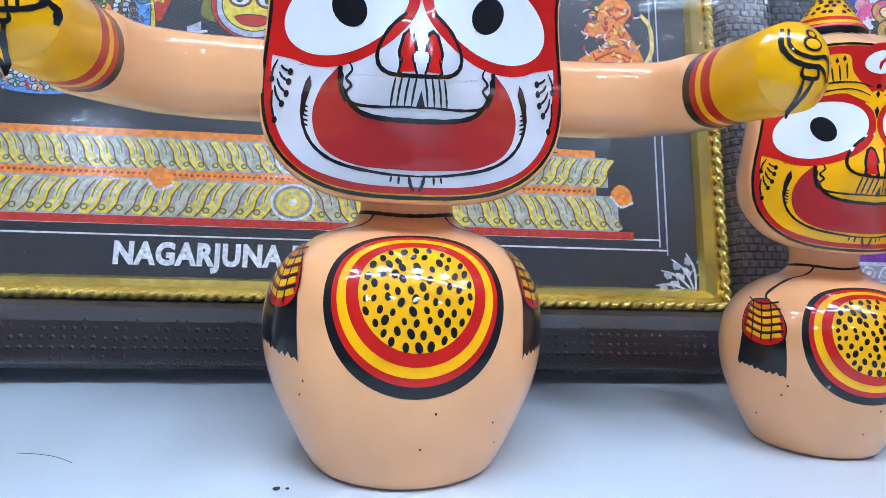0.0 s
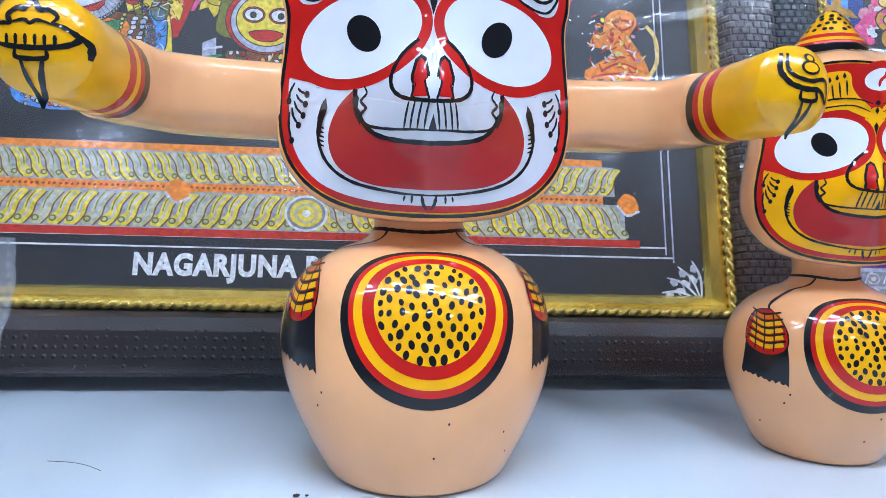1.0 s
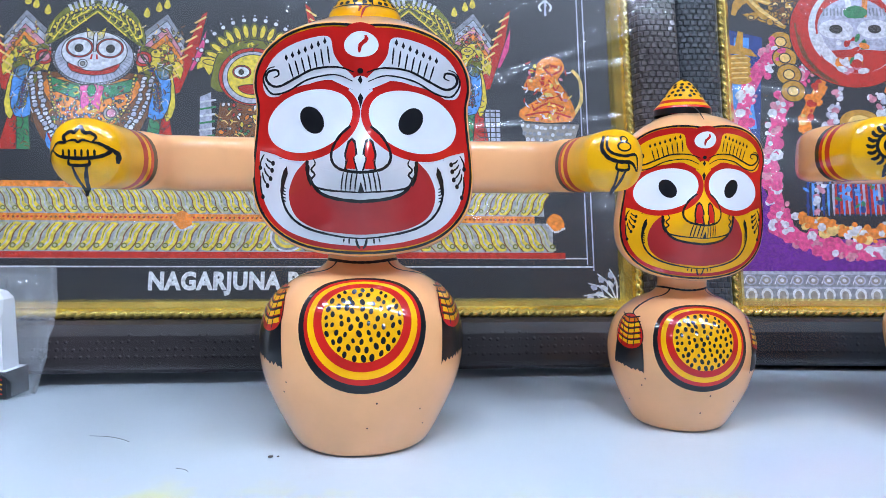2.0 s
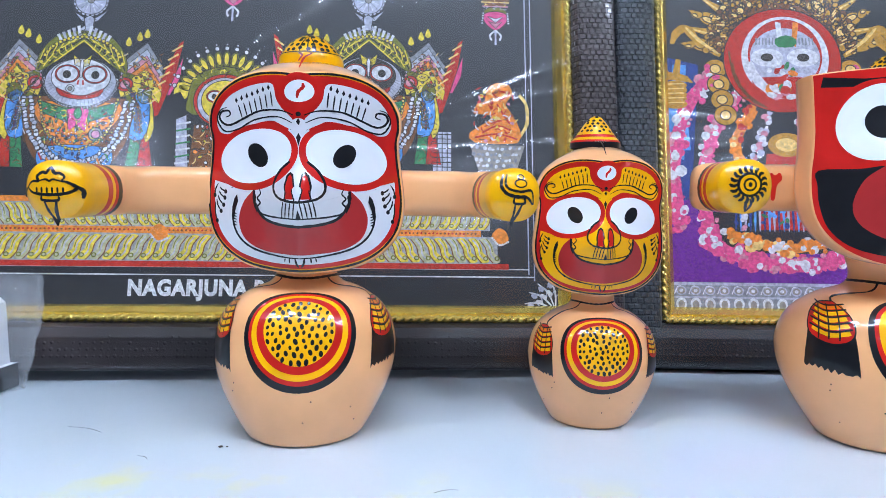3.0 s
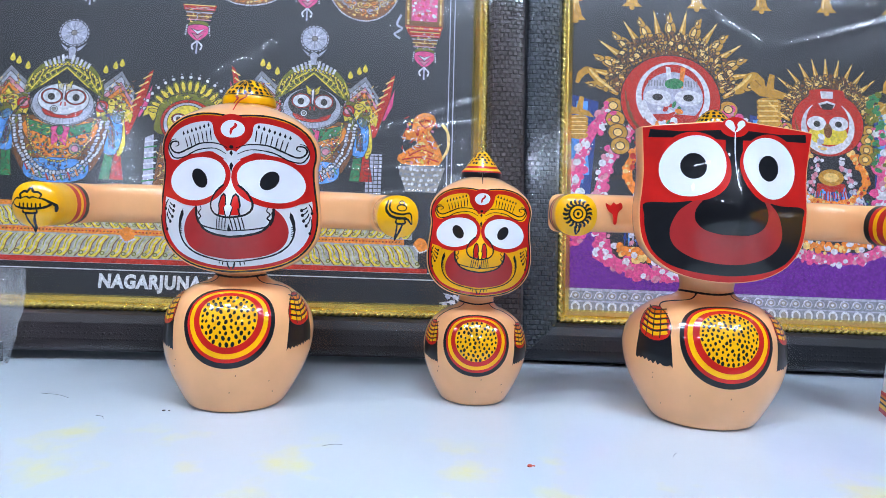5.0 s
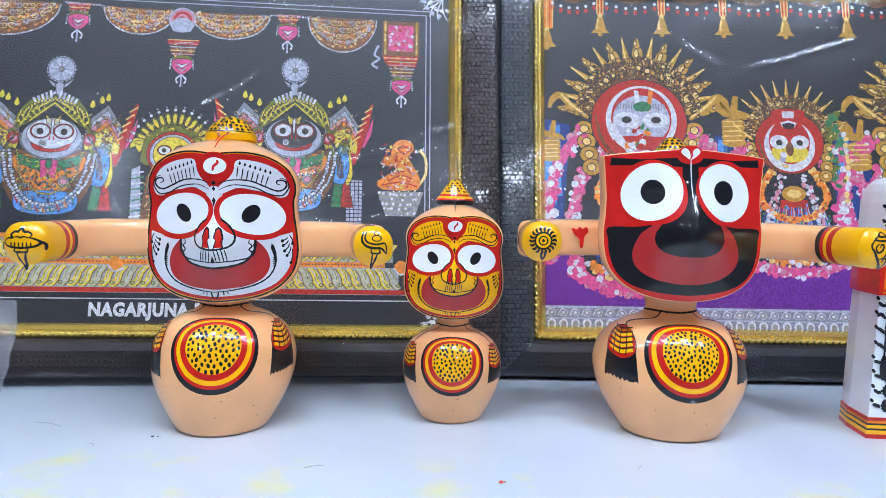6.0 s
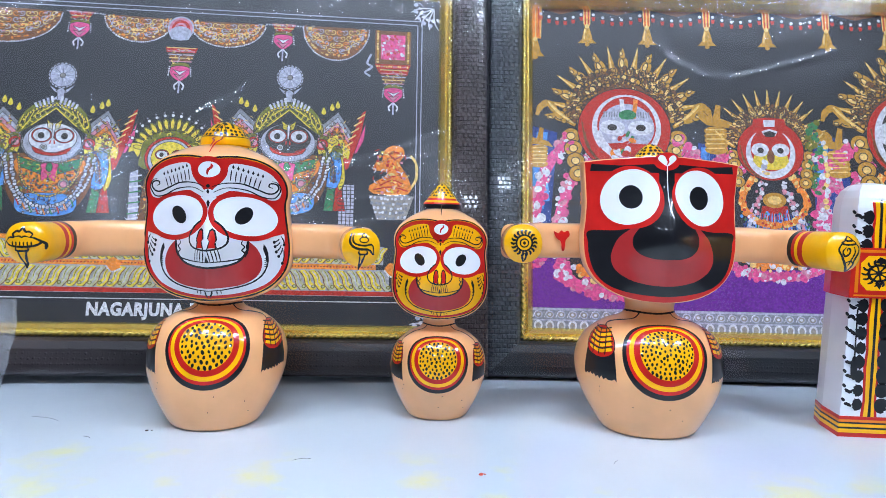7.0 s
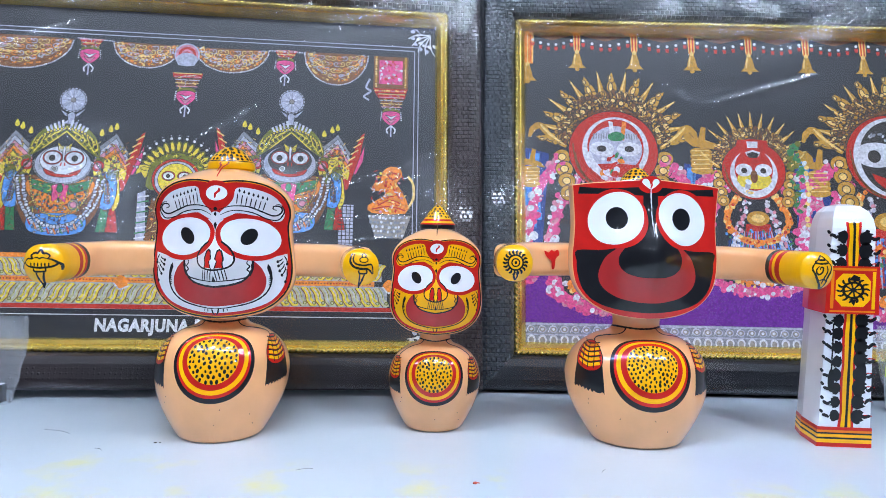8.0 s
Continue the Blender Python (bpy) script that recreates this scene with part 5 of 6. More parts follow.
def right_print():
    d = Sheet()
    w, h = RIGHT_W, HIGH
    d.s.box(0.045, w - 0.045, 0.009, 0.0122, 0.045, h - 0.045, I_BLACK)
    x0, x1 = 0.066, w - 0.066
    zc, zs, zp = (0.1228, 0.1137)[1], (0.1225, 0.0942)[1], (0.1238, 0.1948)[1]
    d.at((0, 0), 1.0)
    d.fill([(x0, zs), (x1, zs), (x1, zp), (x0, zp)], I_PURPLE, 2, 0, 1)
    # silver carved kerb with roundels and petals
    d.fill([(x0, 0.06), (x1, 0.06), (x1, zs), (x0, zs)], I_GREY, 3, 0, 1)
    za, zb = 0.066, zs
    d.line([(x0, zb - 0.002), (x1, zb - 0.002)], 0.003, I_LILAC, 5)
    d.line([(x0, zb - 0.017), (x1, zb - 0.017)], 0.002, I_LILAC, 5)
    n = 46
    for k in range(n):
        x = x0 + (x1 - x0) * (k + 0.5) / n
        d.at((x, zb - 0.0095), 0.001)
        d.oval(0, 0, 6.0, 5.2, I_LILAC, 5, 0, 14)
        d.oval(0, 0, 4.4, 3.8, I_DIM, 6, 0, 14)
        d.oval(0, 0, 2.2, 2.0, I_WHITE, 7, 0, 10)
        d.line([(-7.5, -4), (-4, 4), (0, 5)], 1.0, I_WHITE, 6)
        d.at((x, za + 0.004), 0.001)
        d.oval(0, 0, 6, 7, I_WHITE, 5, 0, 14)
        d.oval(0, -1, 3.6, 5, I_DIM, 6, 0, 12)
    # valance of orange tassels, brass bells and red beads
    top = h - 0.066
    bells = [(0.1461, 0.4984), (0.2398, 0.5006), (0.3282, 0.4979), (0.4149, 0.4980), (0.5025, 0.4981), (0.5902, 0.4991)]
    step = (bells[-1][0] - bells[0][0]) / 5
    xs = [bells[0][0] + step * k for k in range(-1, 8) if bells[0][0] + step * k < x1 - 0.01]
    zbell = bells[2][1]
    for k, x in enumerate(xs):
        low = -0.022 if k == 0 else 0.0
        x = x + (0.012 if k == 0 else 0)
        d.at((x, zbell + low), 0.001)
        wide = 9 if k == 0 else 5
        d.fill([(-wide, (top - zbell - low) * 1000), (wide, (top - zbell - low) * 1000), (wide * 0.9, 16), (-wide * 0.9, 16)], I_ORANGE, 3)
        for j in range(5):
            d.line([(-wide + wide * 0.5 * j, (top - zbell - low) * 1000), (-wide * 0.9 + wide * 0.45 * j, 18)], 1.2, I_RED if j % 2 else I_PALE, 4)
        d.fill([(-3, 14), (3, 14), (6, 4), (8, -6), (14, -12), (-14, -12), (-8, -6), (-6, 4)], I_GOLD, 5, 0, 2, (0, 0))
        d.line([(-3, 10), (-5, -6)], 2.4, I_PALE, 7)
        d.oval(0, -14, 3.6, 3, I_GOLD, 6, 0, 10)
        d.oval(0, 15, 3.4, 3.4, I_PALE, 6, 0, 10)
        if k + 1 < len(xs):
            nx = (xs[k + 1] - x) * 1000
            base = (top - zbell - low) * 1000
            d.fill([(10, base), (nx - 10, base), (nx * 0.5, base - 8)], I_BROWN, 2)
            for j in range(6):
                f = (j + 0.7) / 6.4
                y = base - 4 - 11 * math.sin(math.pi * f)
                d.oval(nx * f, y, 2.4, 2.4, I_WHITE, 5, 0, 9)
                d.fill([(nx * f - 3, y - 4), (nx * f + 3, y - 4), (nx * f + 2, y - 10), (nx * f - 2, y - 10)], I_RED, 4)
    q = 0.00088
    # robes, flower garlands and raised gold arms
    flowers = (I_PINK, I_PINK, I_PINK, I_ROSE, I_WHITE)
    for c, s_ in (((0.1982, 0.3474), 1.0), ((0.4103, 0.3299), 0.8), ((0.6033, 0.3473), 1.0)):
        d.at(c, q * s_)
        d.fill([(-100, -40), (100, -40), (124, -180), (90, -250), (-90, -250), (-124, -180)], I_BLACK, 3)
        d.fill([(-150, 10), (-110, 0), (-124, -180), (-156, -190)], I_NAVY, 3.4)
        d.fill([(-144, 0), (-126, 0), (-132, -130), (-150, -120)], I_BLUE, 4)
        d.fill([(-26, -120), (26, -120), (40, -220), (-40, -220)], I_RED, 4)
        d.scatter(-70, 70, -215, -130, 130, 4, (I_BLUE, I_NAVY, I_BLUE, I_GREEN), 4.5)
        for k in range(24):
            x = -66 + 5.8 * k
            d.line([(x * 0.8, -135), (x, -175), (x * 1.05, -222)], 3.4, (I_NAVY, I_BLUE, I_LILAC)[k % 3], 5.2, True)
        for side in (1, -1):
            d.beads([(side * 60, -40), (side * 92, -90), (side * 110, -160), (side * 100, -230)], 4.6, 1.5, flowers, 6, 1.3, 7, I_PINK, 15)
            d.beads([(side * 88, -10), (side * 128, -60), (side * 146, -140), (side * 140, -215)], 4.8, 1.4, flowers, 6, 1.4, 7, I_PINK, 17)
            d.beads([(side * 40, -60), (side * 66, -110), (side * 40, -150), (0, -160)], 4.2, 2.2, (I_ORANGE, I_ORANGE, I_ORANGE, I_PALE, I_RED), 7, 0.9, 7, I_ORANGE, 13)
            d.beads([(side * 20, -70), (side * 48, -150), (side * 56, -215)], 4, 2.4, (I_WHITE, I_LILAC, I_ROSE), 7, 1.0, 7)
        d.beads([(-110, -236), (-40, -262), (40, -262), (110, -236)], 4.8, 1.4, flowers, 7, 1.3, 7, I_PINK, 17)
        d.beads([(-80, -226), (0, -244), (80, -226)], 5.2, 2.2, (I_ORANGE, I_ORANGE, I_PALE, I_WHITE), 9, 1.1, 7, I_ORANGE, 12)
        d.oval(0, -108, 24, 16, I_GOLD, 12)
        d.oval(0, -108, 14, 9, I_PALE, 13)
    for p, g in (((0.3307, 0.3547), 1.0), ((0.5058, 0.3232), 1.0), ((0.0745, 0.3226), 0.8)):
        d.at(p, q * g)
        for j in range(5):
            d.oval(0, -8 * j, 19, 8, I_GOLD, 6 + 0.5 * j, 0, 18)
            d.line([(-16, -8 * j + 2), (14, -8 * j + 3)], 2.2, I_PALE, 9)
        d.fill([(-14, 10), (-26, 20), (-34, 44), (-26, 42), (-16, 24), (-4, 22), (2, 46), (10, 44), (8, 20), (20, 16), (30, 4), (16, 6)], I_GOLD, 5, 0, 2, (-4, 16))
        d.fill([(-16, -38), (16, -38), (22, -110), (-22, -110)], I_NAVY if g > 0.9 else I_BLUE, 4)
    crowned_figure(d, (0.1984, 0.3536), 62 * q, "large")
    crowned_figure(d, (0.4084, 0.3272), 44 * q, "small")
    crowned_figure(d, (0.6209, 0.3522), 66 * q, "tall")
    d.at((0.4715, 0.3180), q)
    d.scatter(-12, 12, -60, 60, 60, 6, (I_GREEN, I_GREEN, I_OLIVE), 6)
    d.at((0.4866, 0.3052), q)
    d.beads([(0, 40), (2, -10), (-4, -70)], 5, 9, (I_PALE, I_WHITE), 8, 0.2, 9)
    return d


for holder, sheet in ((left_frame, left_print()), (right_frame, right_print())):
    part("print", sheet.s, INKS, holder, "glossy printed picture", smooth=False)

# caption under the left picture
LETTER = ink("ink_caption", (0.70, 0.72, 0.75))
cu = bpy.data.curves.new("caption", "FONT")
cu.body = "NAGARJUNA B"
a, b = (0.3428, 0.0746), (0.4621, 0.0758)
cu.size = 0.0226
cu.extrude = 0.00008
cu.offset = 0.0011
cu.space_character = 1.10
cu.resolution_u = 3
holder = bpy.data.objects.new("caption", cu)
scene.collection.objects.link(holder)
bpy.context.view_layer.update()
me = bpy.data.meshes.new_from_object(holder.evaluated_get(bpy.context.evaluated_depsgraph_get()))
bpy.data.objects.remove(holder)
caption = new("caption", me)
me.materials.clear()
me.materials.append(LETTER)
wide = max(v.co.x for v in me.vertices)
nine = wide * 9.05 / 10.2
caption.parent = left_frame
caption.matrix_basis = Matrix.Translation((a[0], 0.0087, a[1] + 0.001)) @ Matrix.Diagonal(((b[0] - a[0]) * 1.04 / nine, 1, 1, 1)) @ pose(0, 0, 0, 90, 0, 0)
tagged(caption, "white block capitals")


# ---- clear film shrunk over the frames ----
def film_material():
    m = bpy.data.materials.new("clear_film")
    m.use_nodes = True
    n, l = m.node_tree.nodes, m.node_tree.links
    n.remove(n["Principled BSDF"])
    out = n["Material Output"]
    clear = n.new("ShaderNodeBsdfTransparent")
    gloss = n.new("ShaderNodeBsdfGlossy")
    gloss.inputs["Roughness"].default_value = 0.15
    mix = n.new("ShaderNodeMixShader")
    fres = n.new("ShaderNodeFresnel")
    fres.inputs["IOR"].default_value = 1.5
    gain = n.new("ShaderNodeMath")
    gain.operation = "MULTIPLY_ADD"
    gain.inputs[1].default_value, gain.inputs[2].default_value = 1.0, 0.0
    l.new(fres.outputs[0], gain.inputs[0])
    l.new(gain.outputs[0], mix.inputs[0])
    l.new(clear.outputs[0], mix.inputs[1])
    l.new(gloss.outputs[0], mix.inputs[2])
    l.new(mix.outputs[0], out.inputs["Surface"])
    co = n.new("ShaderNodeTexCoord")
    stretch = n.new("ShaderNodeMapping")
    stretch.inputs["Rotation"].default_value = (0, radians(28), 0)
    stretch.inputs["Scale"].default_value = (2.2, 1, 11)
    l.new(co.outputs["Object"], stretch.inputs[0])
    pulls = n.new("ShaderNodeTexNoise")
    pulls.inputs["Scale"].default_value = 2.6
    pulls.inputs["Detail"].default_value = 5
    pulls.inputs["Distortion"].default_value = 0.7
    pulls.inputs["Roughness"].default_value = 0.62
    l.new(stretch.outputs[0], pulls.inputs["Vector"])
    bump = n.new("ShaderNodeBump")
    bump.inputs["Strength"].default_value = 0.2
    bump.inputs["Distance"].default_value = 0.003
    l.new(pulls.outputs["Fac"], bump.inputs["Height"])
    for q in (gloss,):
        l.new(bump.outputs[0], q.inputs["Normal"])
    return m


FILM = film_material()


def film(holder, w, h, seed, creases):
    s = Shape()
    nx, nz = 400, 290
    grid = []
    folds = []
    for (ax, az), (bx, bz), tall in creases:
        ln = math.hypot(bx - ax, bz - az)
        folds.append((ax, az, (bx - ax) / ln, (bz - az) / ln, ln, tall))
    for j in range(nz + 1):
        for i in range(nx + 1):
            x, z = w * i / nx, h * j / nz
            edge = min(x, w - x, z, h - z)
            slack = min(1.0, edge / 0.03)
            near_top = math.exp(-((h - z) / 0.035) ** 2)
            puck = 0.0026 * near_top * math.sin(x * 120 + 5 * noise.noise((x * 9, seed, 0))) * noise.noise((x * 14, z * 8, seed))
            ripple = 0.0012 * noise.noise(((x * 0.9 + z * 0.5) * 4, (z - x * 0.4) * 18, seed)) * slack
            fold = 0.0
            for ax, az, ux, uz, ln, tall in folds:
                t = (x - ax) * ux + (z - az) * uz
                if -0.01 < t < ln + 0.01:
                    d = (x - ax) * -uz + (z - az) * ux + 0.006 * noise.noise((t * 16, seed, ax))
                    if abs(d) < 0.0065:
                        fold += 0.64 * tall * (1 - abs(d) / 0.0065) * min(1.0, 5 * max(0.0, math.sin(math.pi * (t + 0.01) / (ln + 0.02)))) * (0.8 + 0.55 * noise.noise((t * 22, ax, 3)))
            grid.append((x, -0.0216 - abs(puck) - ripple - fold + 0.009 * max(0.0, 1 - edge / 0.006), z))
    s.add(grid, [(j * (nx + 1) + i, j * (nx + 1) + i + 1, (j + 1) * (nx + 1) + i + 1, (j + 1) * (nx + 1) + i) for j in range(nz) for i in range(nx)], 0)
    ob = part("plastic_wrap", s, [FILM], holder, "wrinkled clear plastic film")
    ob.visible_shadow = False


film(left_frame, LEFT_W, HIGH, 3, [((0.5949, 0.2480), (0.8001, 0.3278), 0.0036), ((0.6155, 0.2256), (0.7875, 0.2403), 0.0032), ((0.6495, 0.2662), (0.7953, 0.2999), 0.0028), ((0.4734, 0.3405), (0.5337, 0.3842), 0.003),
                                   ((0.6138, 0.5486), (0.7843, 0.5999), 0.003), ((0.6589, 0.5125), (0.7631, 0.5488), 0.003), ((0.6131, 0.1930), (0.7960, 0.2097), 0.003), ((0.1492, 0.4404), (0.2863, 0.5007), 0.002), ((0.6656, 0.0373), (0.7738, 0.0264), 0.003)])
film(right_frame, RIGHT_W, HIGH, 11, [((0.0559, 0.2459), (0.1327, 0.2390), 0.0034), ((0.0575, 0.2743), (0.1349, 0.2699), 0.003), ((0.2232, 0.4704), (0.2996, 0.4243), 0.003), ((0.0061, 0.5904), (0.0709, 0.5420), 0.004), ((0.1329, 0.5577), (0.2355, 0.5860), 0.004),
                                      ((0.0666, 0.5802), (0.1378, 0.5934), 0.0034), ((0.2894, 0.5998), (0.3440, 0.5340), 0.0034), ((0.3680, 0.5698), (0.4466, 0.5525), 0.003), ((0.4227, 0.5932), (0.5011, 0.5710), 0.0034), ((0.0413, 0.0381), (0.0898, 0.0710), 0.0034), ((0.3425, 0.4179), (0.4931, 0.4672), 0.0018)])


# ---- painted pillar ----
def pillar():
    root = new("painted_pillar")
    root.location = (0.6695, 0.3595, 0)
    tagged(root, "white wooden pillar with red, yellow and black brushwork", "pillar")
    H = 0.262

    def section(z, grow=0.0):
        k = z / H
        f, b, dpt = 0.0276 - 0.0058 * k + grow, 0.0262 - 0.0055 * k + grow, 0.036 - 0.004 * k
        sh = 0.001 * k
        return [(sh - f, -grow, z), (sh + f, -grow, z), (sh + b, dpt, z), (sh + b * 0.8, dpt + 0.022, z), (sh - b * 0.8, dpt + 0.022, z), (sh - b, dpt, z)]

    s = Shape()
    rings = [section(z) for z in (0.0, 0.02, 0.08, 0.16, 0.236)]
    for dz, g in ((0.246, 0.93), (0.254, 0.80), (0.260, 0.55), (0.262, 0.25)):
        ring = section(0.236)
        cx, cy = sum(p[0] for p in ring) / 6, sum(p[1] for p in ring) / 6
        rings.append([(cx + (p[0] - cx) * g, cy + (p[1] - cy) * g, dz) for p in ring])
    s.loft(rings, W_, True, True)
    place = lambda a, b, lift: (a + 0.001 * b / H, (-lift if b < 0.236 else (b - 0.236) ** 2 * 34 - lift), b if b < 0.25 else b)
    br = Brush(s, place, 0.00025)
    rng = random.Random(4)
    for x, w, m, lay in ((0, 0.0150, R_, 1), (0, 0.0098, Y_, 2), (0.0004, 0.0028, K_, 3)):
        br.line([(x + 0.001, 0.012), (x + 0.0012, 0.09), (x + 0.001, 0.17), (x, 0.235), (x, 0.252)], w, m, lay, taper=False)
    for side in (-1, 1):
        z = 0.034
        while z < 0.238:
            if not 0.142 < z < 0.196:
                r = rng.uniform(0.0070, 0.0084) * (1.12 if side > 0 else 0.92)
                blob = [(side * (0.0066 + r * 0.62 + r * 0.72 * math.cos(t) * (1.0 if k % 2 or math.cos(t) < 0.2 else rng.uniform(1.15, 1.7))), z + r * 0.95 * math.sin(t) * rng.uniform(0.85, 1.15)) for k, t in enumerate(2 * math.pi * k / 22 for k in range(22))]
                br.fill(blob, K_, 2.2, 2)
                x = side * (0.0066 + 1.5 * r)
                br.line([(x, z - 0.002), (x + side * 0.004, z + rng.uniform(-0.003, 0.003)), (x + side * 0.0075, z + rng.uniform(0.0, 0.004))], 0.0034, K_, 2.4)
                if side > 0:
                    br.line([(x - 0.002, z + 0.001), (x + 0.004, z + 0.0015), (x + 0.009, z + 0.0005)], 0.0011, R_, 2.0)
                else:
                    br.line([(x - 0.007, z + 0.003), (x - 0.010, z + 0.0065)], 0.0032, K_, 2.0)
            z += rng.uniform(0.0135, 0.0158)
    for side, zz in ((1, 0.086), (-1, 0.078)):
        br.line([(side * 0.0165, zz + 0.055), (side * 0.0165, zz)], 0.0016, K_, 2.6, taper=False)
        br.fill([(side * 0.0165 + 0.0035 * math.cos(t), zz - 0.006 + 0.013 * math.sin(t)) for t in (2 * math.pi * k / 12 for k in range(12))], K_, 2.6, 2)
    part("shaft", s, PAINTS, root, smooth=False)
    s = Shape()
    bands = [(0.0, R_), (0.0045, R_), (0.0046, Y_), (0.0085, Y_), (0.0086, K_), (0.0105, K_), (0.0106, Y_), (0.0138, Y_), (0.0139, K_), (0.0156, K_), (0.0157, O_), (0.0182, O_), (0.0183, R_), (0.0215, R_)]
    s.loft([section(z, 0.0012) for z, _ in bands], [m for _, m in bands][1:], False, True)
    part("base_band", s, PAINTS, root, "red, yellow and black striped foot", smooth=False)
    s = Shape()
    s.loft([section(z, 0.0035) for z in (0.1445, 0.1955)], R_, True, True)
    face = Brush(s, lambda a, b, lift: (a * 1.24 + 0.0006, -0.0035 - lift, b), 0.0002)
    cz = 0.170
    for side in (-1, 1):
        face.line([(side * 0.0172, 0.150), (side * 0.0172, 0.190)], 0.0026, O_ if side < 0 else Y_, 1, taper=False)
    face.line([(-0.019, 0.1922), (0.019, 0.1922)], 0.0026, O_, 1, taper=False)
    face.line([(-0.019, 0.1472), (0.019, 0.1472)], 0.0016, O_, 1, taper=False)
    face.fill([(-0.0145, cz - 0.010), (-0.009, cz - 0.0175), (0.009, cz - 0.0175), (0.0145, cz - 0.010), (0.0145, cz + 0.010), (0.009, cz + 0.0175), (-0.009, cz + 0.0175), (-0.0145, cz + 0.010)], Y_, 1.4, 2)
    face.line(oval(0, cz, 0.0082, 0.0082, 0, 24) + [(0.0082, cz)], 0.0024, K_, 2.4, 1, False)
    face.fill(oval(0, cz, 0.0026, 0.0026, 0, 12), K_, 2.6, 2)
    for k in range(8):
        t = math.pi * k / 4 + 0.2
        face.line([(0, cz), (0.0075 * math.cos(t), cz + 0.0075 * math.sin(t))], 0.0016, K_, 2.4, taper=False)
    for k in range(14):
        t = 2 * math.pi * k / 14
        face.line([(0.0078 * math.cos(t), cz + 0.0078 * math.sin(t)), (0.011 * math.cos(t + 0.14), cz + 0.011 * math.sin(t + 0.14)), (0.0140 * math.cos(t), cz + 0.0140 * math.sin(t))], 0.0020, K_, 2.4)
    face.fill([(-0.003, cz - 0.0095), (0.0032, cz - 0.0095), (0.001, cz - 0.0168)], K_, 2.6, 2)
    face.fill([(-0.004, cz + 0.0105), (0.005, cz + 0.0095), (0.0055, cz + 0.014), (0.0, cz + 0.0165)], K_, 2.6, 2)
    part("plaque", s, PAINTS, root, "red and yellow square band with a black wheel", smooth=False)


pillar()


# ---- clear bags with small painted things in them ----
def bag(at, yaw, w, h, label, seed):
    root = new("plastic_bag")
    root.matrix_basis = pose(at[0], at[1], 0.0005, 0, 0, yaw)
    tagged(root, label, "bag")
    taper = lambda b: 1 - 0.48 * max(0.0, 1 - b / 0.75) ** 1.3
    for face in (-1, 1):
        s = Shape()
        n = 26
        grid = []
        for j in range(n + 1):
            for i in range(n + 1):
                a, b = i / n, j / n
                puff = 0.016 * (math.sin(math.pi * a) * math.sin(math.pi * (0.12 + 0.88 * b))) ** 0.6 * (1 - 0.55 * b)
                fold = 0.007 * noise.noise((a * 5, b * 6, seed + face)) + 0.004 * noise.noise((a * 14, b * 9, seed))
                inx = (a - 0.5) * w * taper(b) + 0.003 * noise.noise((b * 6, seed, a))
                grid.append((inx, face * (puff + 0.0004) + fold * min(1, 6 * a, 6 * (1 - a)), h * b))
        s.add(grid, [(j * (n + 1) + i, j * (n + 1) + i + 1, (j + 1) * (n + 1) + i + 1, (j + 1) * (n + 1) + i) for j in range(n) for i in range(n)], 0)
        ob = part("plastic_sheet", s, [BAG], root)
        ob.visible_shadow = False
    for side in (-1, 1):
        s = Shape()
        for k in range(16):
            x, z = side * w * 0.462 * taper((k + 0.5) / 16), h * (k + 0.2) / 16
            s.box(x - 0.0006, x + 0.0006, -0.001, 0.001, z, z + h / 16 * 0.55)
        part("stitched_seam", s, [BAG], root, smooth=False)
    return root


def bag_material():
    m = film_material()
    m.name = "bag_film"
    n, l = m.node_tree.nodes, m.node_tree.links
    out = n["Material Output"]
    first = out.inputs["Surface"].links[0].from_socket
    haze = n.new("ShaderNodeBsdfDiffuse")
    haze.inputs["Color"].default_value = (0.75, 0.77, 0.80, 1)
    mix = n.new("ShaderNodeMixShader")
    mix.inputs[0].default_value = 0.14
    l.new(first, mix.inputs[1])
    l.new(haze.outputs[0], mix.inputs[2])
    l.new(mix.outputs[0], out.inputs["Surface"])
    return m


BAG = bag_material()
bag((-0.316, 0.392), 6, 0.088, 0.108, "clear sealed plastic bag holding a painted figurine", 21)
bag((0.833, 0.50), -4, 0.090, 0.112, "clear plastic bag holding a yellow thing", 33)

s = Shape()
ring = lambda x, g, z: [(x + g * math.cos(t), g * 0.8 * math.sin(t), z) for t in (math.pi / 4 + math.pi / 2 * k for k in range(4))]
s.loft([ring(0, 0.022, 0), ring(0, 0.022, 0.022), ring(0, 0.015, 0.0221), ring(0, 0.014, 0.080), ring(0, 0.009, 0.086), ring(0, 0.003, 0.088)], [K_, W_, W_, W_, W_], True, True)
br = Brush(s, lambda a, b, lift: (a, -0.0125 - lift - (0.0004 if b < 0.022 else -0.0042), b), 0.0003)
for k in range(6):
    br.line([(-0.006, 0.030 + 0.008 * k), (0.0, 0.034 + 0.008 * k), (0.006, 0.029 + 0.008 * k)], 0.0022, R_, 1)
for k in range(4):
    br.line([(-0.013, 0.004 + 0.004 * k), (0.0, 0.006 + 0.004 * k), (0.013, 0.004 + 0.004 * k)], 0.002, (R_, O_, Y_, R_)[k], 2.0)
small = new("wooden_ornament", s.mesh("wooden_ornament", PAINTS, False))
small.location = (-0.322, 0.392, 0.001)
tagged(small, "small white wooden ornament with red brushwork in a bag", "ornament")

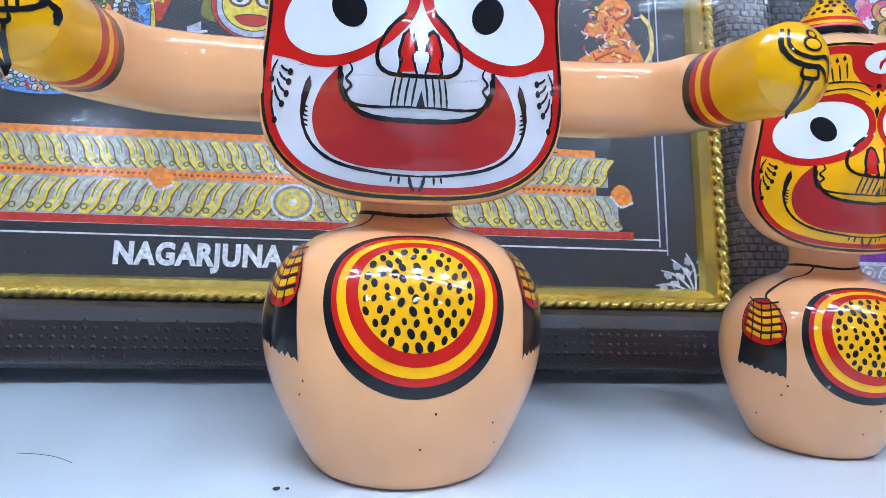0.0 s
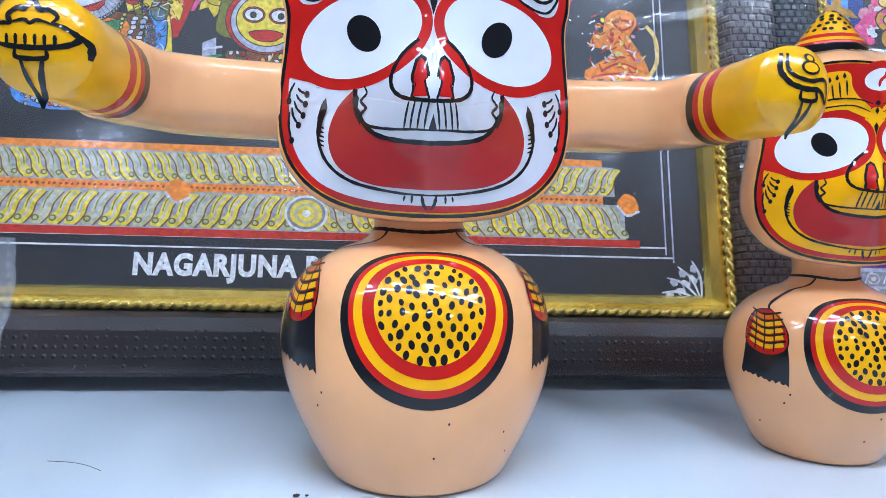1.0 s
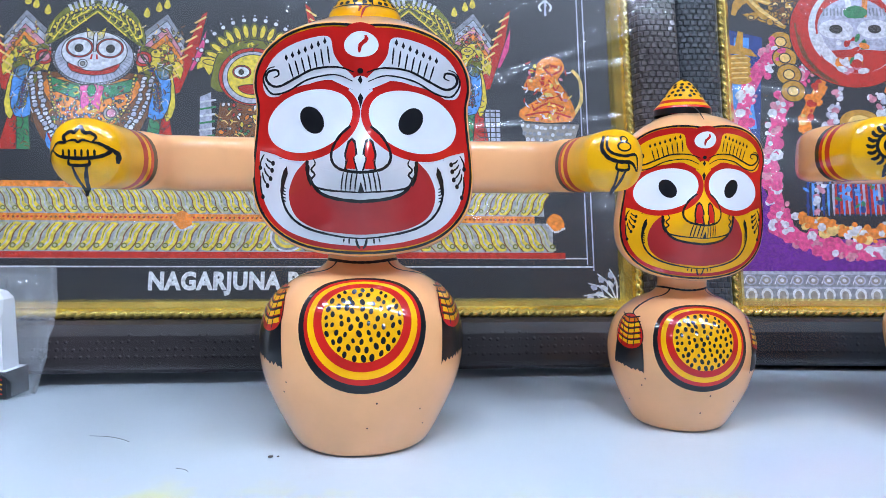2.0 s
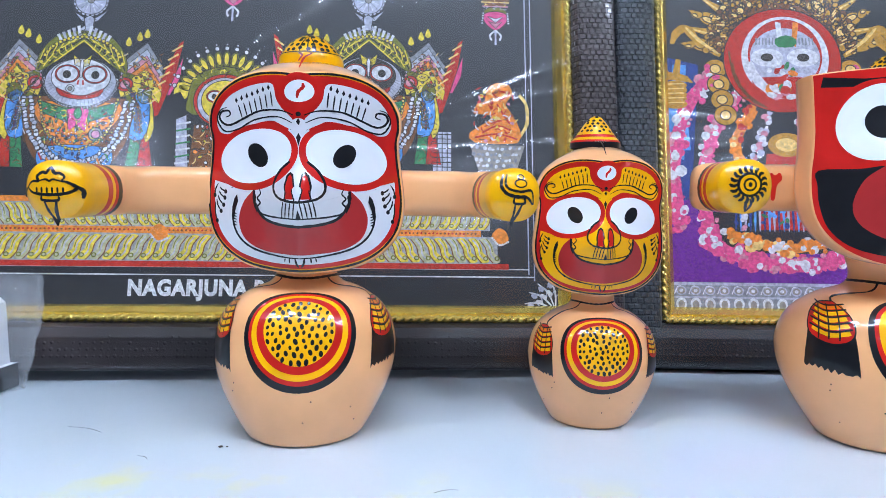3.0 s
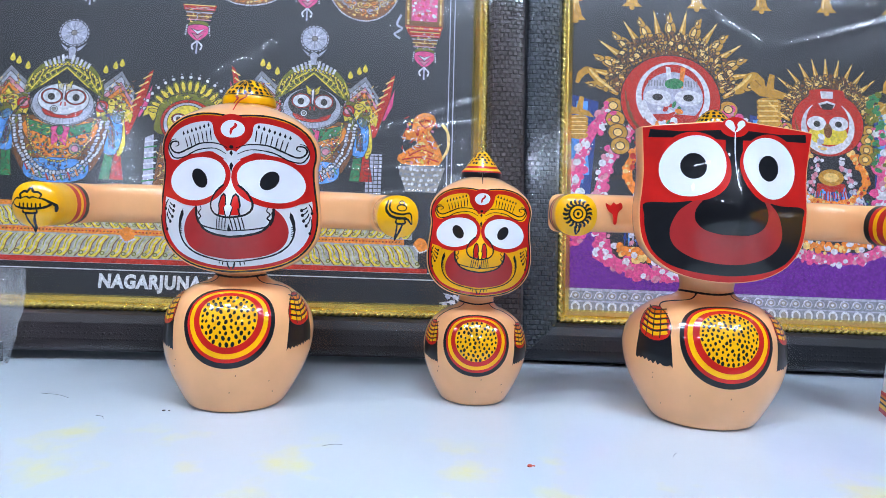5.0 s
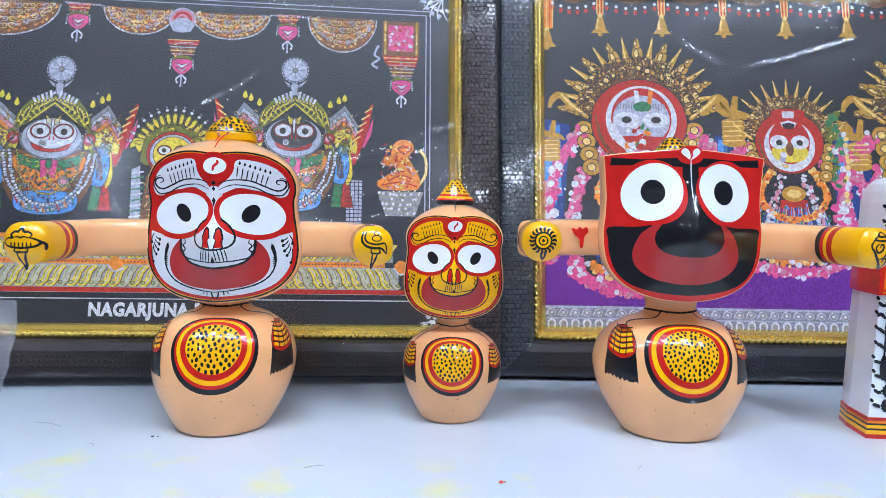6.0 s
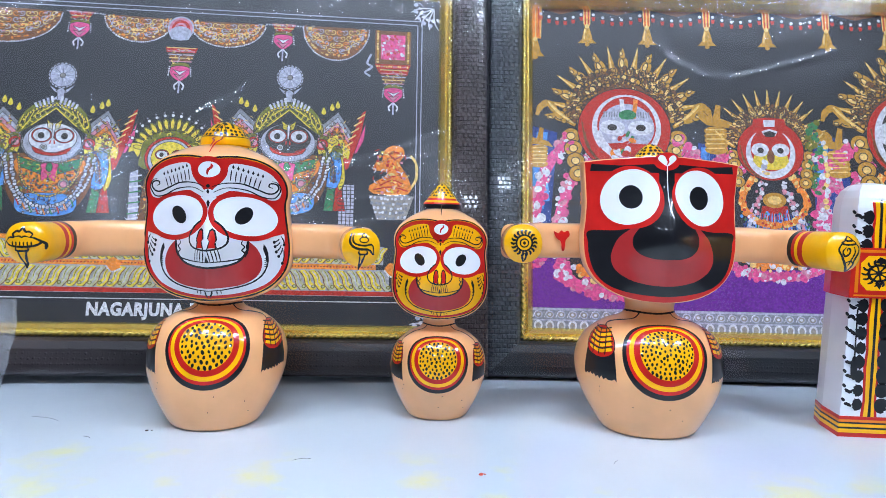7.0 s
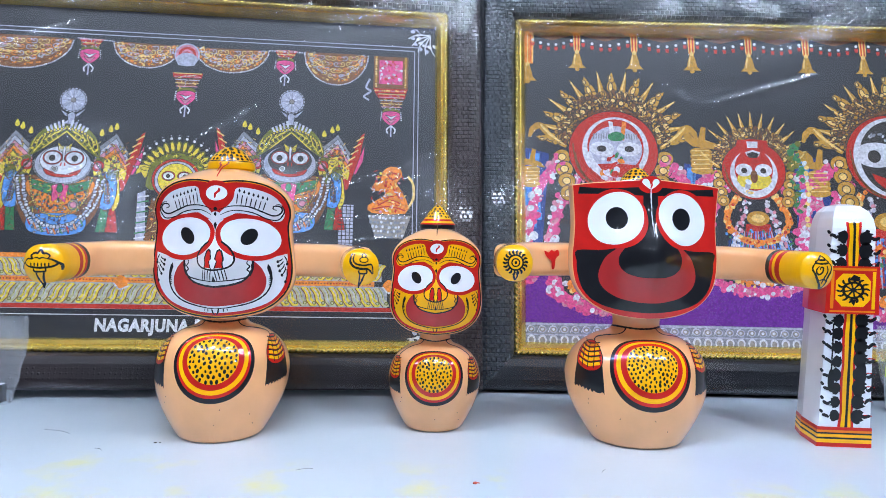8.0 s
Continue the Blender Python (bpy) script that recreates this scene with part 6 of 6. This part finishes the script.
s = Shape()
s.loft([[(0.026 * g * math.cos(t), 0.012 * math.sin(t), z) for t in (2 * math.pi * k / 20 for k in range(20))] for g, z in ((0.7, 0.0), (0.9, 0.004), (1.0, 0.03), (1.0, 0.045), (1.0, 0.0452), (0.96, 0.062), (0.7, 0.070), (0.2, 0.072))], [3, 3, 3, 3, 0, 0, 0], True, True)
LIME = material("lime_label", (0.62, 0.70, 0.02), 0.4)
SILVER = material("grey_plastic", (0.45, 0.46, 0.48), 0.3)
packet = new("packet", s.mesh("packet", [LIME, LIME, LIME, SILVER]))
packet.location = (0.826, 0.50, 0.001)
tagged(packet, "grey packet with a lime yellow top in a bag", "packet")

# ---- crumbs and hairs on the counter ----
CRUMB = material("dry_crumb", (0.03, 0.02, 0.015), 0.7)
RED_CRUMB = material("red_crumb", (0.45, 0.05, 0.02), 0.6)


def crumb(x, y, size, mat, seed):
    bm = bmesh.new()
    bmesh.ops.create_icosphere(bm, subdivisions=2, radius=size)
    for v in bm.verts:
        v.co *= 1 + 0.5 * noise.noise(v.co * 900 + Vector((seed, 0, 0)))
        v.co.z = v.co.z * 0.45 + size * 0.3
        v.co.x *= 1.5
    me = bpy.data.meshes.new("crumb")
    bm.to_mesh(me)
    bm.free()
    me.materials.append(mat)
    ob = new("crumb", me)
    ob.location = (x, y, 0.0)
    ob.rotation_euler = (0, 0, seed)
    tagged(ob, "dry speck lying on the white counter", "crumb", "specks on the counter")


crumb(-0.0546, 0.2865, 0.0013, CRUMB, 0.6)
crumb(-0.0500, 0.2872, 0.0008, CRUMB, 2.1)
crumb(0.2734, 0.2209, 0.0017, RED_CRUMB, 1.1)
crumb(0.2765, 0.2218, 0.0009, RED_CRUMB, 2.6)


def hair(x, y, length, turn, bend):
    s = Shape()
    pts = [(length * (t - 0.5), bend * math.sin(math.pi * t)) for t in (k / 10 for k in range(11))]
    r = 0.00014
    s.loft([[(px, py + r * math.cos(a), r + r * math.sin(a)) for a in (2 * math.pi * k / 5 for k in range(5))] for px, py in pts], 0, True, True)
    ob = new("hair", s.mesh("hair", [CRUMB]))
    ob.matrix_basis = pose(x, y, 0.0, 0, 0, turn)
    tagged(ob, "thin dark hair lying on the counter", "hair", "specks on the counter")


hair(-0.1737, 0.307, 0.034, -14, 0.003)
hair(0.115, 0.235, 0.016, 20, 0.002)
hair(0.395, 0.262, 0.010, 60, 0.001)
hair(-0.10, 0.262, 0.012, -30, 0.002)
